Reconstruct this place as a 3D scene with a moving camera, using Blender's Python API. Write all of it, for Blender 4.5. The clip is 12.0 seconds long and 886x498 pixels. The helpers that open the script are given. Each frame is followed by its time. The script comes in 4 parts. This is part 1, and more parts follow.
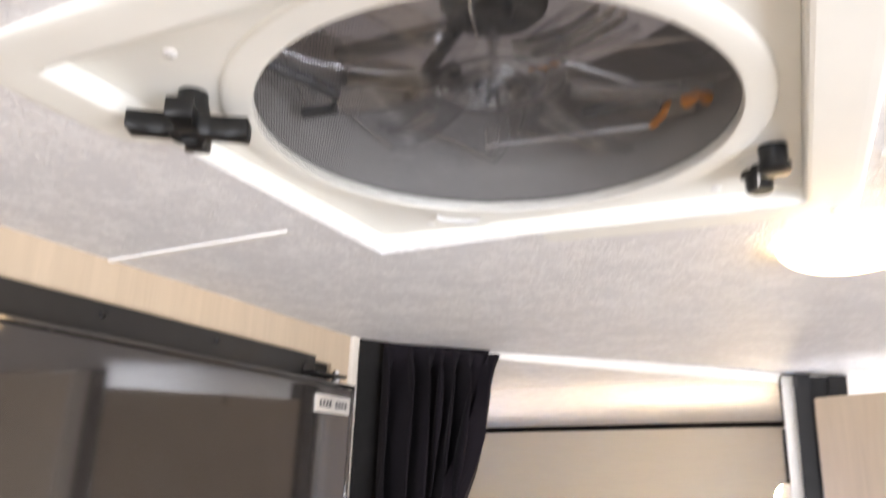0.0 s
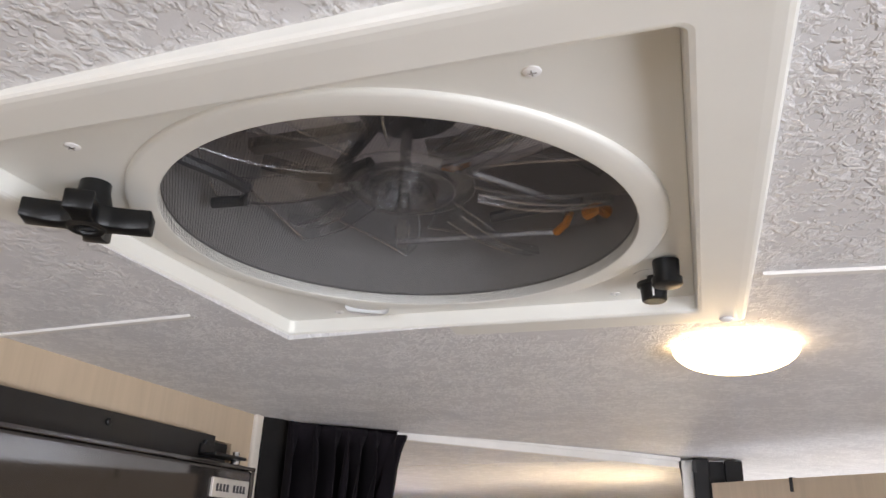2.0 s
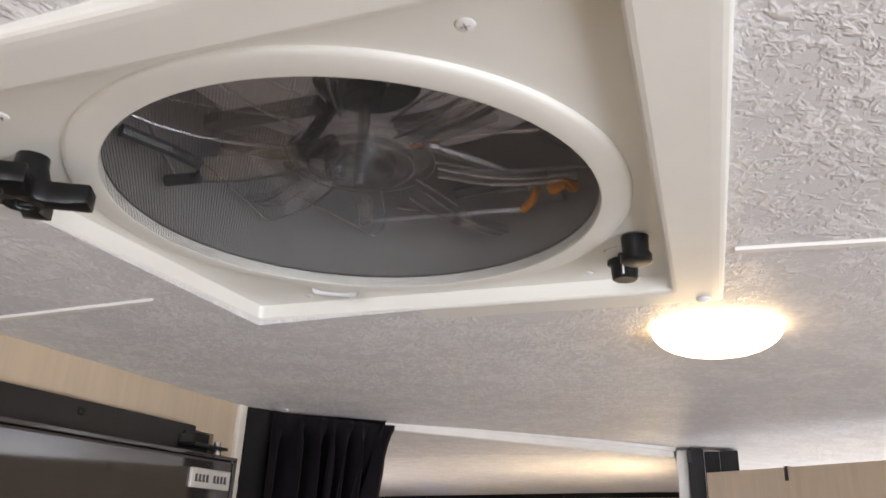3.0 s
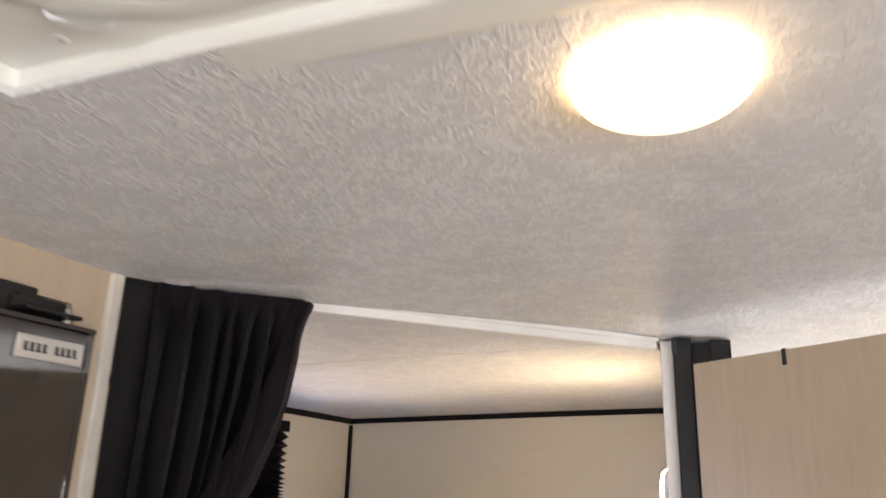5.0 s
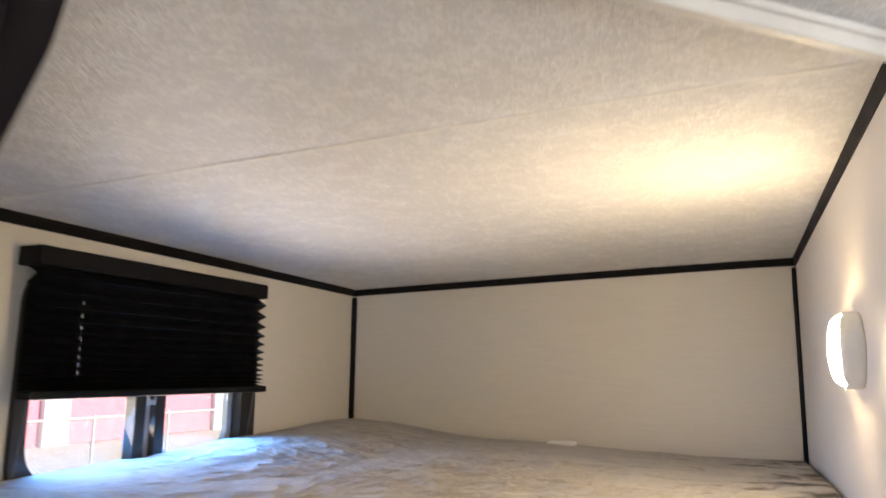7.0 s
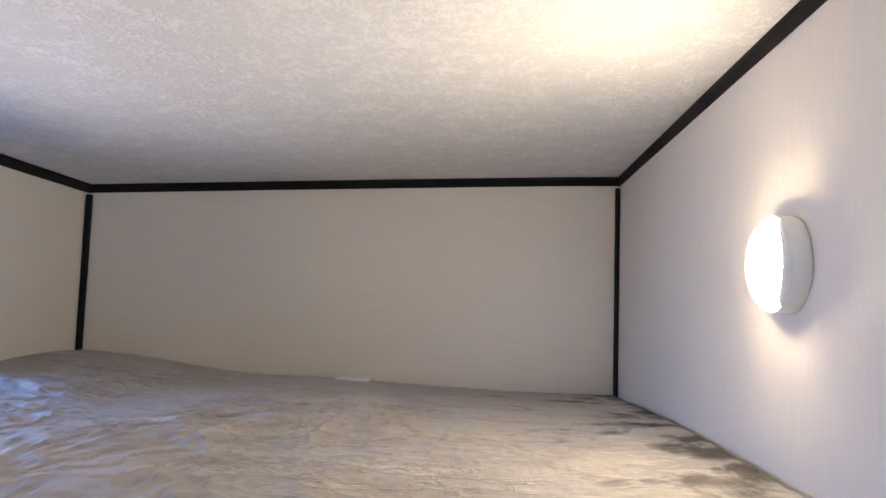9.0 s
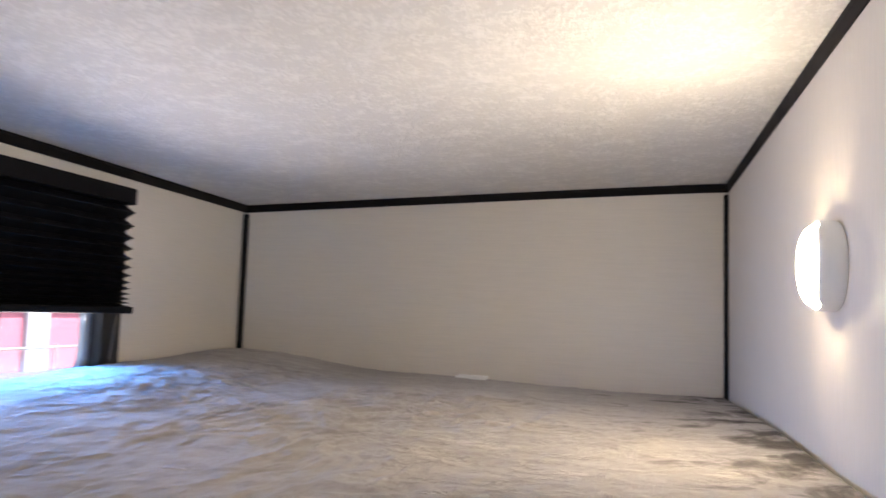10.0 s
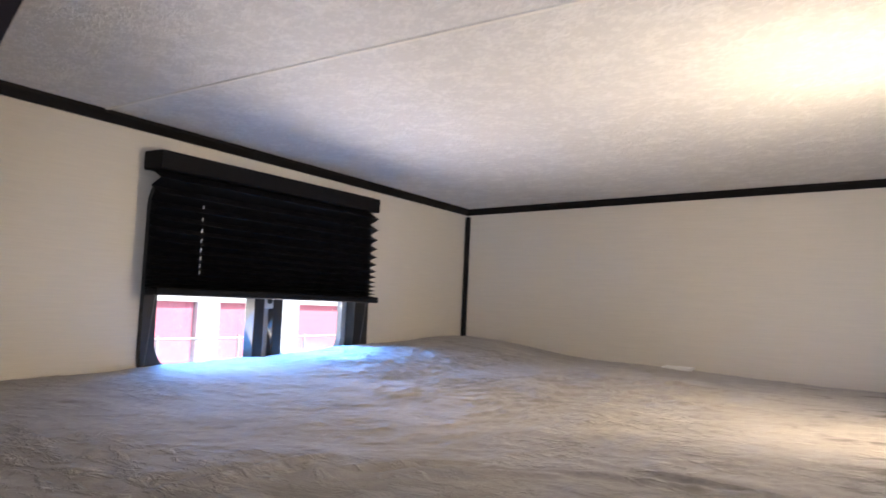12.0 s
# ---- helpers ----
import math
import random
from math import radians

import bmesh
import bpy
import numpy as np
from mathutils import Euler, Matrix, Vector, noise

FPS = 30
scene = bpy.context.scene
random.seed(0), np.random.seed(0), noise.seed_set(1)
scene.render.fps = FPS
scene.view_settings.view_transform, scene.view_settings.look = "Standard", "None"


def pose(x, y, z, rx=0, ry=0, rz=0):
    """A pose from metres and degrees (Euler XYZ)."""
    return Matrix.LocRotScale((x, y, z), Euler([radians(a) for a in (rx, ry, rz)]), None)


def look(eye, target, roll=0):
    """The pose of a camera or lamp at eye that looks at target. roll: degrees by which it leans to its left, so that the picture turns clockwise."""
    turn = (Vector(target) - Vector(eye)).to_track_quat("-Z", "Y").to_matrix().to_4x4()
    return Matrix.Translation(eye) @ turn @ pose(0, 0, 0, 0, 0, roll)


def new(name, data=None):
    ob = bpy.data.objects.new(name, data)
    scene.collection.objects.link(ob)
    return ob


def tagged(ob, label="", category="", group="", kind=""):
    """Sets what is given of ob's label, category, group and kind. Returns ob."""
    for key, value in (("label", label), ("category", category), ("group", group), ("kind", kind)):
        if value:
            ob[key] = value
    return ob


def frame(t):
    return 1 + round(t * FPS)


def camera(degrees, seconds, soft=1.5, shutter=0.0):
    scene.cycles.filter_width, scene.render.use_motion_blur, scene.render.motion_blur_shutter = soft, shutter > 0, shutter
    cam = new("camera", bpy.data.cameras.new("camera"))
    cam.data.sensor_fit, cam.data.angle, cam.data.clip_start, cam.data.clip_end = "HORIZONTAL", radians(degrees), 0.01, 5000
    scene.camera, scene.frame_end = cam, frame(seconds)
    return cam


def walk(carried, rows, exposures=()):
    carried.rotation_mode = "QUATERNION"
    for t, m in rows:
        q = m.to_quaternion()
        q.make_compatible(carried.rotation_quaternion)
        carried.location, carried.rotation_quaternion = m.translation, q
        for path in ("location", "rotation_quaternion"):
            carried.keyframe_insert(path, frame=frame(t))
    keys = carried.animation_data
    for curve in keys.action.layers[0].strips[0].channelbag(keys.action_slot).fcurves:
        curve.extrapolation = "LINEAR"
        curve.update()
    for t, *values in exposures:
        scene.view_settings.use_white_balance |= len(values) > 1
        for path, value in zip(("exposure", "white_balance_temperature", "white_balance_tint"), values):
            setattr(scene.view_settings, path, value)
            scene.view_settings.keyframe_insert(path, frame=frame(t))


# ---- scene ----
cam = camera(62.3, 12.0, shutter=0.5)
PATH = [
    (0, (0.001, 0.015, 1.778), (-0.836, 1.741, 2.343), 2.2),
    (0.5, (-0.002, -0.032, 1.825), (-0.668, 1.714, 2.538), 2.9),
    (1, (0.011, -0.041, 1.809), (-0.595, 1.711, 2.559), 3.1),
    (1.5, (0.011, -0.017, 1.794), (-0.595, 1.739, 2.536), 2.8),
    (2, (0.013, 0.007, 1.8), (-0.607, 1.76, 2.538), 2.6),
    (2.5, (0.022, 0.026, 1.804), (-0.608, 1.775, 2.541), 2.5),
    (4.5, (0.07, 0.163, 1.75), (-0.593, 1.946, 2.368), 1.8),
    (5, (0.072, 0.299, 1.745), (-0.614, 2.086, 2.324), 1.7),
    (5.5, (0.004, 0.432, 1.732), (-0.706, 2.225, 2.263), 1.5),
    (6, (-0.071, 0.578, 1.738), (-0.813, 2.373, 2.215), 1.3),
    (6.5, (-0.11, 0.749, 1.713), (-0.908, 2.538, 2.114), 0.9),
    (8.5, (-0.315, 1.18, 1.661), (-0.585, 3.153, 1.839), 1.7),
    (9, (-0.329, 1.216, 1.663), (-0.456, 3.206, 1.825), 1.8),
    (9.5, (-0.308, 1.198, 1.662), (-0.543, 3.178, 1.826), 1.9),
    (10, (-0.227, 1.101, 1.653), (-0.756, 3.022, 1.828), 1.9),
    (10.5, (-0.176, 1.022, 1.651), (-0.929, 2.866, 1.836), 2.2),
    (11, (-0.12, 0.947, 1.66), (-0.985, 2.74, 1.849), 2.5),
    (11.5, (-0.09, 0.893, 1.653), (-1.048, 2.64, 1.823), 2.6),
    (12, (-0.139, 0.945, 1.643), (-1.206, 2.63, 1.786), 2.6),
]
EXPOSURES = [(0, 1.67, 7000, 18), (0.5, 1.2, 7000, 18), (1.0, 0.92, 6900, 18), (2.7, 0.79, 7000, 18), (4.4, 0.99, 7350, 18), (5.2, 0.93, 7500, 18), (6.5, 0.95, 7600, 14), (8.4, 0.73, 6150, 17), (12, 0.99, 6500, 18)]
walk(cam, [(t, look(eye, target, roll)) for t, eye, target, roll in PATH], EXPOSURES)

# ---- world, sun, lamps at the window openings ----
world = bpy.data.worlds.new("world")
scene.world = world
world.use_nodes = True
wt = world.node_tree
sky = wt.nodes.new("ShaderNodeTexSky")
sky.sky_type, sky.sun_disc = "NISHITA", False
sky.sun_elevation, sky.sun_rotation = radians(48), radians(70)
wt.links.new(sky.outputs[0], wt.nodes["Background"].inputs[0])
wt.nodes["Background"].inputs[1].default_value = 0.15
sun = new("sun", bpy.data.lights.new("sun", "SUN"))
sun.data.energy, sun.data.angle, sun.data.color = 5.0, radians(0.53), (1.0, 0.95, 0.87)
sun.matrix_world = look((10, 4, 12), (0, 0, 0))


def window_lamp(name, eye, target, w, h, watts, colour, spread=180):
    data = bpy.data.lights.new(name, "AREA")
    data.shape, data.size, data.size_y, data.energy, data.color = "RECTANGLE", w, h, watts, colour
    ob = new(name, data)
    ob.matrix_world = look(eye, target)
    data.spread = radians(spread)
    return ob


DAY = (0.78, 0.88, 1.0)
window_lamp("daylight_bunk_window", (-1.275, 2.035, 1.575), (-0.80, 1.95, 1.26), 0.52, 0.12, 3.0, (0.08, 0.36, 1.0), 126)
window_lamp("daylight_bunk_window_bounce", (-1.275, 2.035, 1.57), (-0.85, 2.0, 1.83), 0.52, 0.12, 1.9, (1.0, 0.92, 0.86), 115)
window_lamp("daylight_bath_window", (1.24, 2.15, 1.45), (0, 2.0, 1.75), 0.5, 0.5, 16, DAY)
# unseen main and rear windows, added for the room's general daylight
window_lamp("daylight_unseen_main_window", (1.24, -0.35, 1.35), (0, 0.1, 1.5), 1.2, 0.6, 16, DAY)
window_lamp("daylight_unseen_rear_window", (0.0, -2.44, 1.35), (0, 0, 1.6), 1.2, 0.6, 16, DAY)


# ---- materials ----
def material(name, colour, rough=0.5, metal=0.0, spec=0.5):
    m = bpy.data.materials.new(name)
    m.use_nodes = True
    b = m.node_tree.nodes["Principled BSDF"]
    b.inputs["Base Color"].default_value = (*colour, 1)
    b.inputs["Roughness"].default_value = rough
    b.inputs["Metallic"].default_value = metal
    b.inputs["Specular IOR Level"].default_value = spec
    return m


def coords(m, scale=(1, 1, 1)):
    nt = m.node_tree
    tc, mp = nt.nodes.new("ShaderNodeTexCoord"), nt.nodes.new("ShaderNodeMapping")
    mp.inputs["Scale"].default_value = scale
    nt.links.new(tc.outputs["Object"], mp.inputs["Vector"])
    return mp.outputs["Vector"]


def noise_node(m, vec, scale, detail=4, rough=0.55, distort=0.0):
    n = m.node_tree.nodes.new("ShaderNodeTexNoise")
    n.inputs["Scale"].default_value, n.inputs["Detail"].default_value = scale, detail
    n.inputs["Roughness"].default_value, n.inputs["Distortion"].default_value = rough, distort
    m.node_tree.links.new(vec, n.inputs["Vector"])
    return n.outputs["Fac"]


def ramp_node(m, fac, stops):
    r = m.node_tree.nodes.new("ShaderNodeValToRGB")
    e = r.color_ramp.elements
    while len(e) < len(stops):
        e.new(0.5)
    for el, (p, c) in zip(e, stops):
        el.position, el.color = p, (*c, 1)
    m.node_tree.links.new(fac, r.inputs["Fac"])
    return r.outputs["Color"]


def bump_node(m, height, strength, dist, below=None):
    b = m.node_tree.nodes.new("ShaderNodeBump")
    b.inputs["Strength"].default_value, b.inputs["Distance"].default_value = strength, dist
    m.node_tree.links.new(height, b.inputs["Height"])
    if below is not None:
        m.node_tree.links.new(below, b.inputs["Normal"])
    m.node_tree.links.new(b.outputs["Normal"], m.node_tree.nodes["Principled BSDF"].inputs["Normal"])
    return b.outputs["Normal"]


def set_input(m, name, out):
    m.node_tree.links.new(out, m.node_tree.nodes["Principled BSDF"].inputs[name])


def shade(c, f):
    return tuple(min(1, v * f) for v in c)


def plain(name, colour, rough=0.5, metal=0.0, var=0.08, scale=30, bump=0.0003, spec=0.5):
    """A colour with slight mottling, uneven gloss and fine relief."""
    m = material(name, colour, rough, metal, spec)
    v = coords(m)
    f = noise_node(m, v, scale)
    set_input(m, "Base Color", ramp_node(m, f, [(0.3, shade(colour, 1 - var)), (0.7, shade(colour, 1 + var))]))
    g = noise_node(m, v, scale * 0.23, 3)
    set_input(m, "Roughness", ramp_node(m, g, [(0.3, (rough * 0.85,) * 3), (0.7, (min(1, rough * 1.15),) * 3)]))
    if bump:
        bump_node(m, noise_node(m, v, scale * 12, 2), 0.4, bump)
    return m


def ceiling_material():
    """Glossy white vinyl with raised, squiggly dabs that stand in loose patches, the shade between them tinted in."""
    m = material("embossed_ceiling_vinyl", (0.74, 0.74, 0.74), 0.4)
    nt = m.node_tree
    v = coords(m)
    a = noise_node(m, v, 230, 3, 0.6, 0.5)
    b = noise_node(m, coords(m, (1.0, 0.8, 1.0)), 118, 3, 0.6, 0.6)
    patch = noise_node(m, v, 24, 3, 0.55)

    def blend(x, k, y):
        n = nt.nodes.new("ShaderNodeMath")
        n.operation = "MULTIPLY_ADD"
        n.inputs[1].default_value = k
        nt.links.new(x, n.inputs[0])
        nt.links.new(y, n.inputs[2])
        return n.outputs[0]

    zero = nt.nodes.new("ShaderNodeValue")
    zero.outputs[0].default_value = 0.0
    total = blend(patch, 0.35, blend(b, 0.45, blend(a, 0.32, zero.outputs[0])))
    h = ramp_node(m, total, [(0.53, (0, 0, 0)), (0.60, (0.55,) * 3), (0.70, (1, 1, 1))])
    n1 = bump_node(m, h, 0.9, 0.0012)
    bump_node(m, noise_node(m, v, 420, 3), 0.25, 0.0006, n1)
    # shade of the relief put into the colour: darker flats, lighter dabs
    relief_shade = ramp_node(m, h, [(0.0, (0.66, 0.655, 0.655)), (1.0, (0.80, 0.795, 0.79))])
    wash = ramp_node(m, noise_node(m, v, 5, 4), [(0.3, (0.95,) * 3), (0.7, (1.0,) * 3)])
    mix = nt.nodes.new("ShaderNodeMix")
    mix.data_type, mix.blend_type = "RGBA", "MULTIPLY"
    mix.inputs[0].default_value = 1.0
    nt.links.new(relief_shade, mix.inputs[6])
    nt.links.new(wash, mix.inputs[7])
    set_input(m, "Base Color", mix.outputs[2])
    set_input(m, "Roughness", ramp_node(m, h, [(0.0, (0.52,) * 3), (1.0, (0.36,) * 3)]))
    return m


def linen_material(name, colour, stretch):
    """Wall vinyl printed and embossed with fine threads."""
    m = material(name, colour, 0.55)
    v = coords(m, stretch)
    a = noise_node(m, v, 9, 5, 0.6)
    big = noise_node(m, coords(m), 2.2, 3)
    set_input(m, "Base Color", ramp_node(m, a, [(0.32, shade(colour, 0.955)), (0.68, shade(colour, 1.025))]))
    set_input(m, "Roughness", ramp_node(m, big, [(0.3, (0.48,) * 3), (0.7, (0.62,) * 3)]))
    bump_node(m, a, 0.25, 0.0005)
    return m


def wood_material(name, colour, stretch):
    m = material(name, colour, 0.48)
    v = coords(m, stretch)
    a = noise_node(m, v, 4, 6, 0.62, 0.9)
    w = m.node_tree.nodes.new("ShaderNodeTexWave")
    w.wave_type, w.bands_direction = "RINGS", "X"
    w.inputs["Scale"].default_value, w.inputs["Distortion"].default_value = 2.1, 7.0
    w.inputs["Detail"].default_value, w.inputs["Detail Scale"].default_value = 3.0, 1.4
    m.node_tree.links.new(v, w.inputs["Vector"])
    mix = m.node_tree.nodes.new("ShaderNodeMix")
    mix.data_type = "RGBA"
    mix.inputs[0].default_value = 0.14
    m.node_tree.links.new(ramp_node(m, a, [(0.3, shade(colour, 0.90)), (0.7, shade(colour, 1.06))]), mix.inputs[6])
    m.node_tree.links.new(ramp_node(m, w.outputs["Fac"], [(0.2, shade(colour, 0.88)), (0.8, shade(colour, 1.05))]), mix.inputs[7])
    set_input(m, "Base Color", mix.outputs[2])
    bump_node(m, a, 0.3, 0.0004)
    return m


def glow_material(name, colour, strength):
    m = material(name, (0.9, 0.88, 0.84), 0.4)
    b = m.node_tree.nodes["Principled BSDF"]
    b.inputs["Emission Color"].default_value = (*colour, 1)
    b.inputs["Emission Strength"].default_value = strength
    return m


def clear_material(name, tint, gloss=0.08, rough=0.03):
    m = bpy.data.materials.new(name)
    m.use_nodes = True
    nt = m.node_tree
    nt.nodes.remove(nt.nodes["Principled BSDF"])
    t, g, mx = nt.nodes.new("ShaderNodeBsdfTransparent"), nt.nodes.new("ShaderNodeBsdfGlossy"), nt.nodes.new("ShaderNodeMixShader")
    t.inputs[0].default_value = (*tint, 1)
    g.inputs["Roughness"].default_value = rough
    mx.inputs[0].default_value = gloss
    nt.links.new(t.outputs[0], mx.inputs[1])
    nt.links.new(g.outputs[0], mx.inputs[2])
    nt.links.new(mx.outputs[0], nt.nodes["Material Output"].inputs[0])
    return m


def plush_material():
    """Brushed plush cover: nap in streaks, creases with painted pale highlights, dark worn patches."""
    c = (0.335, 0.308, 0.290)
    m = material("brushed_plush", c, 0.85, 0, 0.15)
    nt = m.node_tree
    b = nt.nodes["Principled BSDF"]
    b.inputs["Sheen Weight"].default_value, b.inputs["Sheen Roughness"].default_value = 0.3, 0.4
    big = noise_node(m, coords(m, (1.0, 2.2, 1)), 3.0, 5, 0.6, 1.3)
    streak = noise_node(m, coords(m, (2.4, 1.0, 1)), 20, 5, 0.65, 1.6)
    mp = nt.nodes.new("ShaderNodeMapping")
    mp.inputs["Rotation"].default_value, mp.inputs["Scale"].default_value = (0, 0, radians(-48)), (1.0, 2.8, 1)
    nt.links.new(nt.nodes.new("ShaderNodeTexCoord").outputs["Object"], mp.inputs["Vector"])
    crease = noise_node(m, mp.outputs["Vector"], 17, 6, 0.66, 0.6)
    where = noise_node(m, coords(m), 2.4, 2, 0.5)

    def mult(x, y, op="MULTIPLY"):
        n = nt.nodes.new("ShaderNodeMath")
        n.operation = op
        nt.links.new(x, n.inputs[0])
        nt.links.new(y, n.inputs[1])
        return n.outputs[0]

    def layer(under, over, fac, blend="MIX"):
        n = nt.nodes.new("ShaderNodeMix")
        n.data_type, n.blend_type = "RGBA", blend
        nt.links.new(fac, n.inputs[0])
        nt.links.new(under, n.inputs[6])
        nt.links.new(over, n.inputs[7])
        return n.outputs[2]

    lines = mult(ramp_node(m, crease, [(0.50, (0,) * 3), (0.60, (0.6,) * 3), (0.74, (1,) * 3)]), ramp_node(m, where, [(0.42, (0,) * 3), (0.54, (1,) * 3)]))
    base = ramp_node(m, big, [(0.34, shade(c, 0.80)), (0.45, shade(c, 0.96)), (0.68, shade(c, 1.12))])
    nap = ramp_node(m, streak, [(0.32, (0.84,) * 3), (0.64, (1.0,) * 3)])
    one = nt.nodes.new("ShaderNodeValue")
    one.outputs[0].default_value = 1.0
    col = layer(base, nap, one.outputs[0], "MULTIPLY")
    # pale tint that paints highlights onto the creases
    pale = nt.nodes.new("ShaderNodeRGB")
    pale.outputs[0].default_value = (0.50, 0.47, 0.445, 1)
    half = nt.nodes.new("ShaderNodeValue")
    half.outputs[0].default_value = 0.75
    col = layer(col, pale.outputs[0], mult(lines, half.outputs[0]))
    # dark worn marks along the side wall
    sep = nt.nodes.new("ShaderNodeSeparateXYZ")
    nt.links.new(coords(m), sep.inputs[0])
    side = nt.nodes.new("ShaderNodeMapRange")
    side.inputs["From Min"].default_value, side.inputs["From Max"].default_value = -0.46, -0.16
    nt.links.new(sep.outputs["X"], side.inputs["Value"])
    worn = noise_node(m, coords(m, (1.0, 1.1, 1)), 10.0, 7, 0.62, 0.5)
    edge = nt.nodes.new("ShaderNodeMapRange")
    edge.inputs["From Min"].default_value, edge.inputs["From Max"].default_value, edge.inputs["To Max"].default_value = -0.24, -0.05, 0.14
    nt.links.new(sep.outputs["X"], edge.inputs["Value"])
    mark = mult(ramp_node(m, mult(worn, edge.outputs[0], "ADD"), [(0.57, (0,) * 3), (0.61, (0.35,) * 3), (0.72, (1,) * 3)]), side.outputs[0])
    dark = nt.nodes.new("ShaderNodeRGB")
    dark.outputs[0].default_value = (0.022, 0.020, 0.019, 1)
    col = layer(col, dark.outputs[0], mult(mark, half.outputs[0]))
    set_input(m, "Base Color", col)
    set_input(m, "Sheen Weight", ramp_node(m, mark, [(0.0, (0.25,) * 3), (0.8, (0.0,) * 3)]))
    n1 = bump_node(m, streak, 0.45, 0.005)
    n2 = bump_node(m, lines, 0.7, 0.006, n1)
    bump_node(m, noise_node(m, coords(m), 600, 3), 0.5, 0.0015, n2)
    return m


def cloth_material():
    c = (0.0092, 0.0070, 0.0092)
    m = material("dark_curtain_cloth", c, 0.9, 0, 0.12)
    m.node_tree.nodes["Principled BSDF"].inputs["Sheen Weight"].default_value = 0.03
    v = coords(m, (1, 1, 0.35))
    f = noise_node(m, v, 40, 4)
    set_input(m, "Base Color", ramp_node(m, f, [(0.3, shade(c, 0.8)), (0.7, shade(c, 1.2))]))
    bump_node(m, noise_node(m, coords(m), 900, 2), 0.4, 0.0006)
    return m


CEILING = ceiling_material()
LINEN_BACK = linen_material("linen_vinyl_lines_across", (0.60, 0.555, 0.485), (1.5, 1.5, 45))
LINEN_UP = linen_material("linen_vinyl_lines_upright", (0.60, 0.555, 0.485), (40, 40, 2.5))
OAK = wood_material("pale_oak_panel", (0.53, 0.42, 0.30), (9, 9, 0.8))
OAK_DOOR = wood_material("pale_oak_door", (0.50, 0.395, 0.275), (14, 14, 1.0))
WHITE_TRIM = plain("white_moulding", (0.78, 0.76, 0.72), 0.4, var=0.04)
CREAM_TRIM = plain("cream_edge_moulding", (0.66, 0.61, 0.53), 0.45, var=0.05)
DARK_TRIM = plain("charcoal_trim", (0.007, 0.0055, 0.0055), 0.6, var=0.15, spec=0.15)
DARK_FRAME = plain("charcoal_door_frame", (0.009, 0.0085, 0.009), 0.45, var=0.12, spec=0.25)
VENT_WHITE = plain("ivory_abs_plastic", (0.76, 0.755, 0.70), 0.36, var=0.025, scale=14, bump=0.0001)
PLASTIC = plain("white_plastic", (0.78, 0.78, 0.77), 0.35, var=0.03)
BLACK_PLASTIC = plain("black_plastic", (0.006, 0.006, 0.006), 0.32, var=0.2, scale=60, spec=0.4)
BLACK_METAL = plain("black_powder_coat", (0.009, 0.0085, 0.0085), 0.4, var=0.15, scale=80)
FRIDGE_BLACK = plain("glossy_black_fridge_skin", (0.026, 0.022, 0.020), 0.055, var=0.1, scale=20, bump=0, spec=1.0)
CHROME = plain("zinc_plated_steel", (0.65, 0.65, 0.66), 0.25, 1.0, var=0.08, scale=120)
PLATE = plain("brushed_nameplate", (0.62, 0.60, 0.56), 0.35, 0.5, var=0.06, scale=90)
INK = plain("dark_print", (0.05, 0.05, 0.055), 0.5)
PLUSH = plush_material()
CLOTH = cloth_material()
SLATE_CLOTH = plain("slate_lining_cloth", (0.0120, 0.0110, 0.0105), 0.85, var=0.12, scale=50, bump=0.0004, spec=0.2)
BLIND = plain("black_pleated_fabric", (0.004, 0.004, 0.0055), 0.6, var=0.2, scale=70, bump=0.0004, spec=0.2)
RAIL_BLACK = plain("black_blind_rail", (0.0045, 0.004, 0.0045), 0.55, var=0.15, scale=60, spec=0.12)
# pale colour for the dots of daylight in the blind's cord holes
HOLE_DAYLIGHT = plain("hole_daylight_paint", (0.55, 0.55, 0.55), 0.6)
CORD_DARK = plain("dark_cord", (0.10, 0.09, 0.08), 0.7)
ALUMINIUM = plain("window_aluminium", (0.55, 0.56, 0.58), 0.35, 0.7, var=0.06, scale=50)
GLASS = clear_material("window_glass", (0.96, 0.98, 0.98), 0.05)
SMOKE = clear_material("clear_blade_plastic", (0.91, 0.91, 0.92), 0.16, 0.08)
for n in list(SMOKE.node_tree.nodes):
    if n.bl_idname == "ShaderNodeBsdfGlossy":
        n.inputs[0].default_value = (0.9, 0.9, 0.9, 1)
CLEAR = clear_material("clear_moulded_plastic", (0.95, 0.95, 0.96), 0.13, 0.12)
STRUT = clear_material("clear_strut_plastic", (0.86, 0.86, 0.87), 0.2, 0.5)
BRIGHT = clear_material("thick_clear_plastic", (0.92, 0.92, 0.93), 0.40, 0.25)
LID = plain("smoked_vent_lid", (0.25, 0.23, 0.225), 0.35, var=0.12, scale=9)
tl, mx = LID.node_tree.nodes.new("ShaderNodeBsdfTranslucent"), LID.node_tree.nodes.new("ShaderNodeMixShader")
tl.inputs[0].default_value, mx.inputs[0].default_value = (0.17, 0.155, 0.15, 1), 0.22
LID.node_tree.links.new(LID.node_tree.nodes["Principled BSDF"].outputs[0], mx.inputs[1])
LID.node_tree.links.new(tl.outputs[0], mx.inputs[2])
LID.node_tree.links.new(mx.outputs[0], LID.node_tree.nodes["Material Output"].inputs[0])
SHAFT = plain("grey_vent_shaft", (0.24, 0.23, 0.225), 0.5, var=0.12, scale=12)
MOTOR = plain("dark_motor_housing", (0.05, 0.05, 0.052), 0.4, var=0.2)
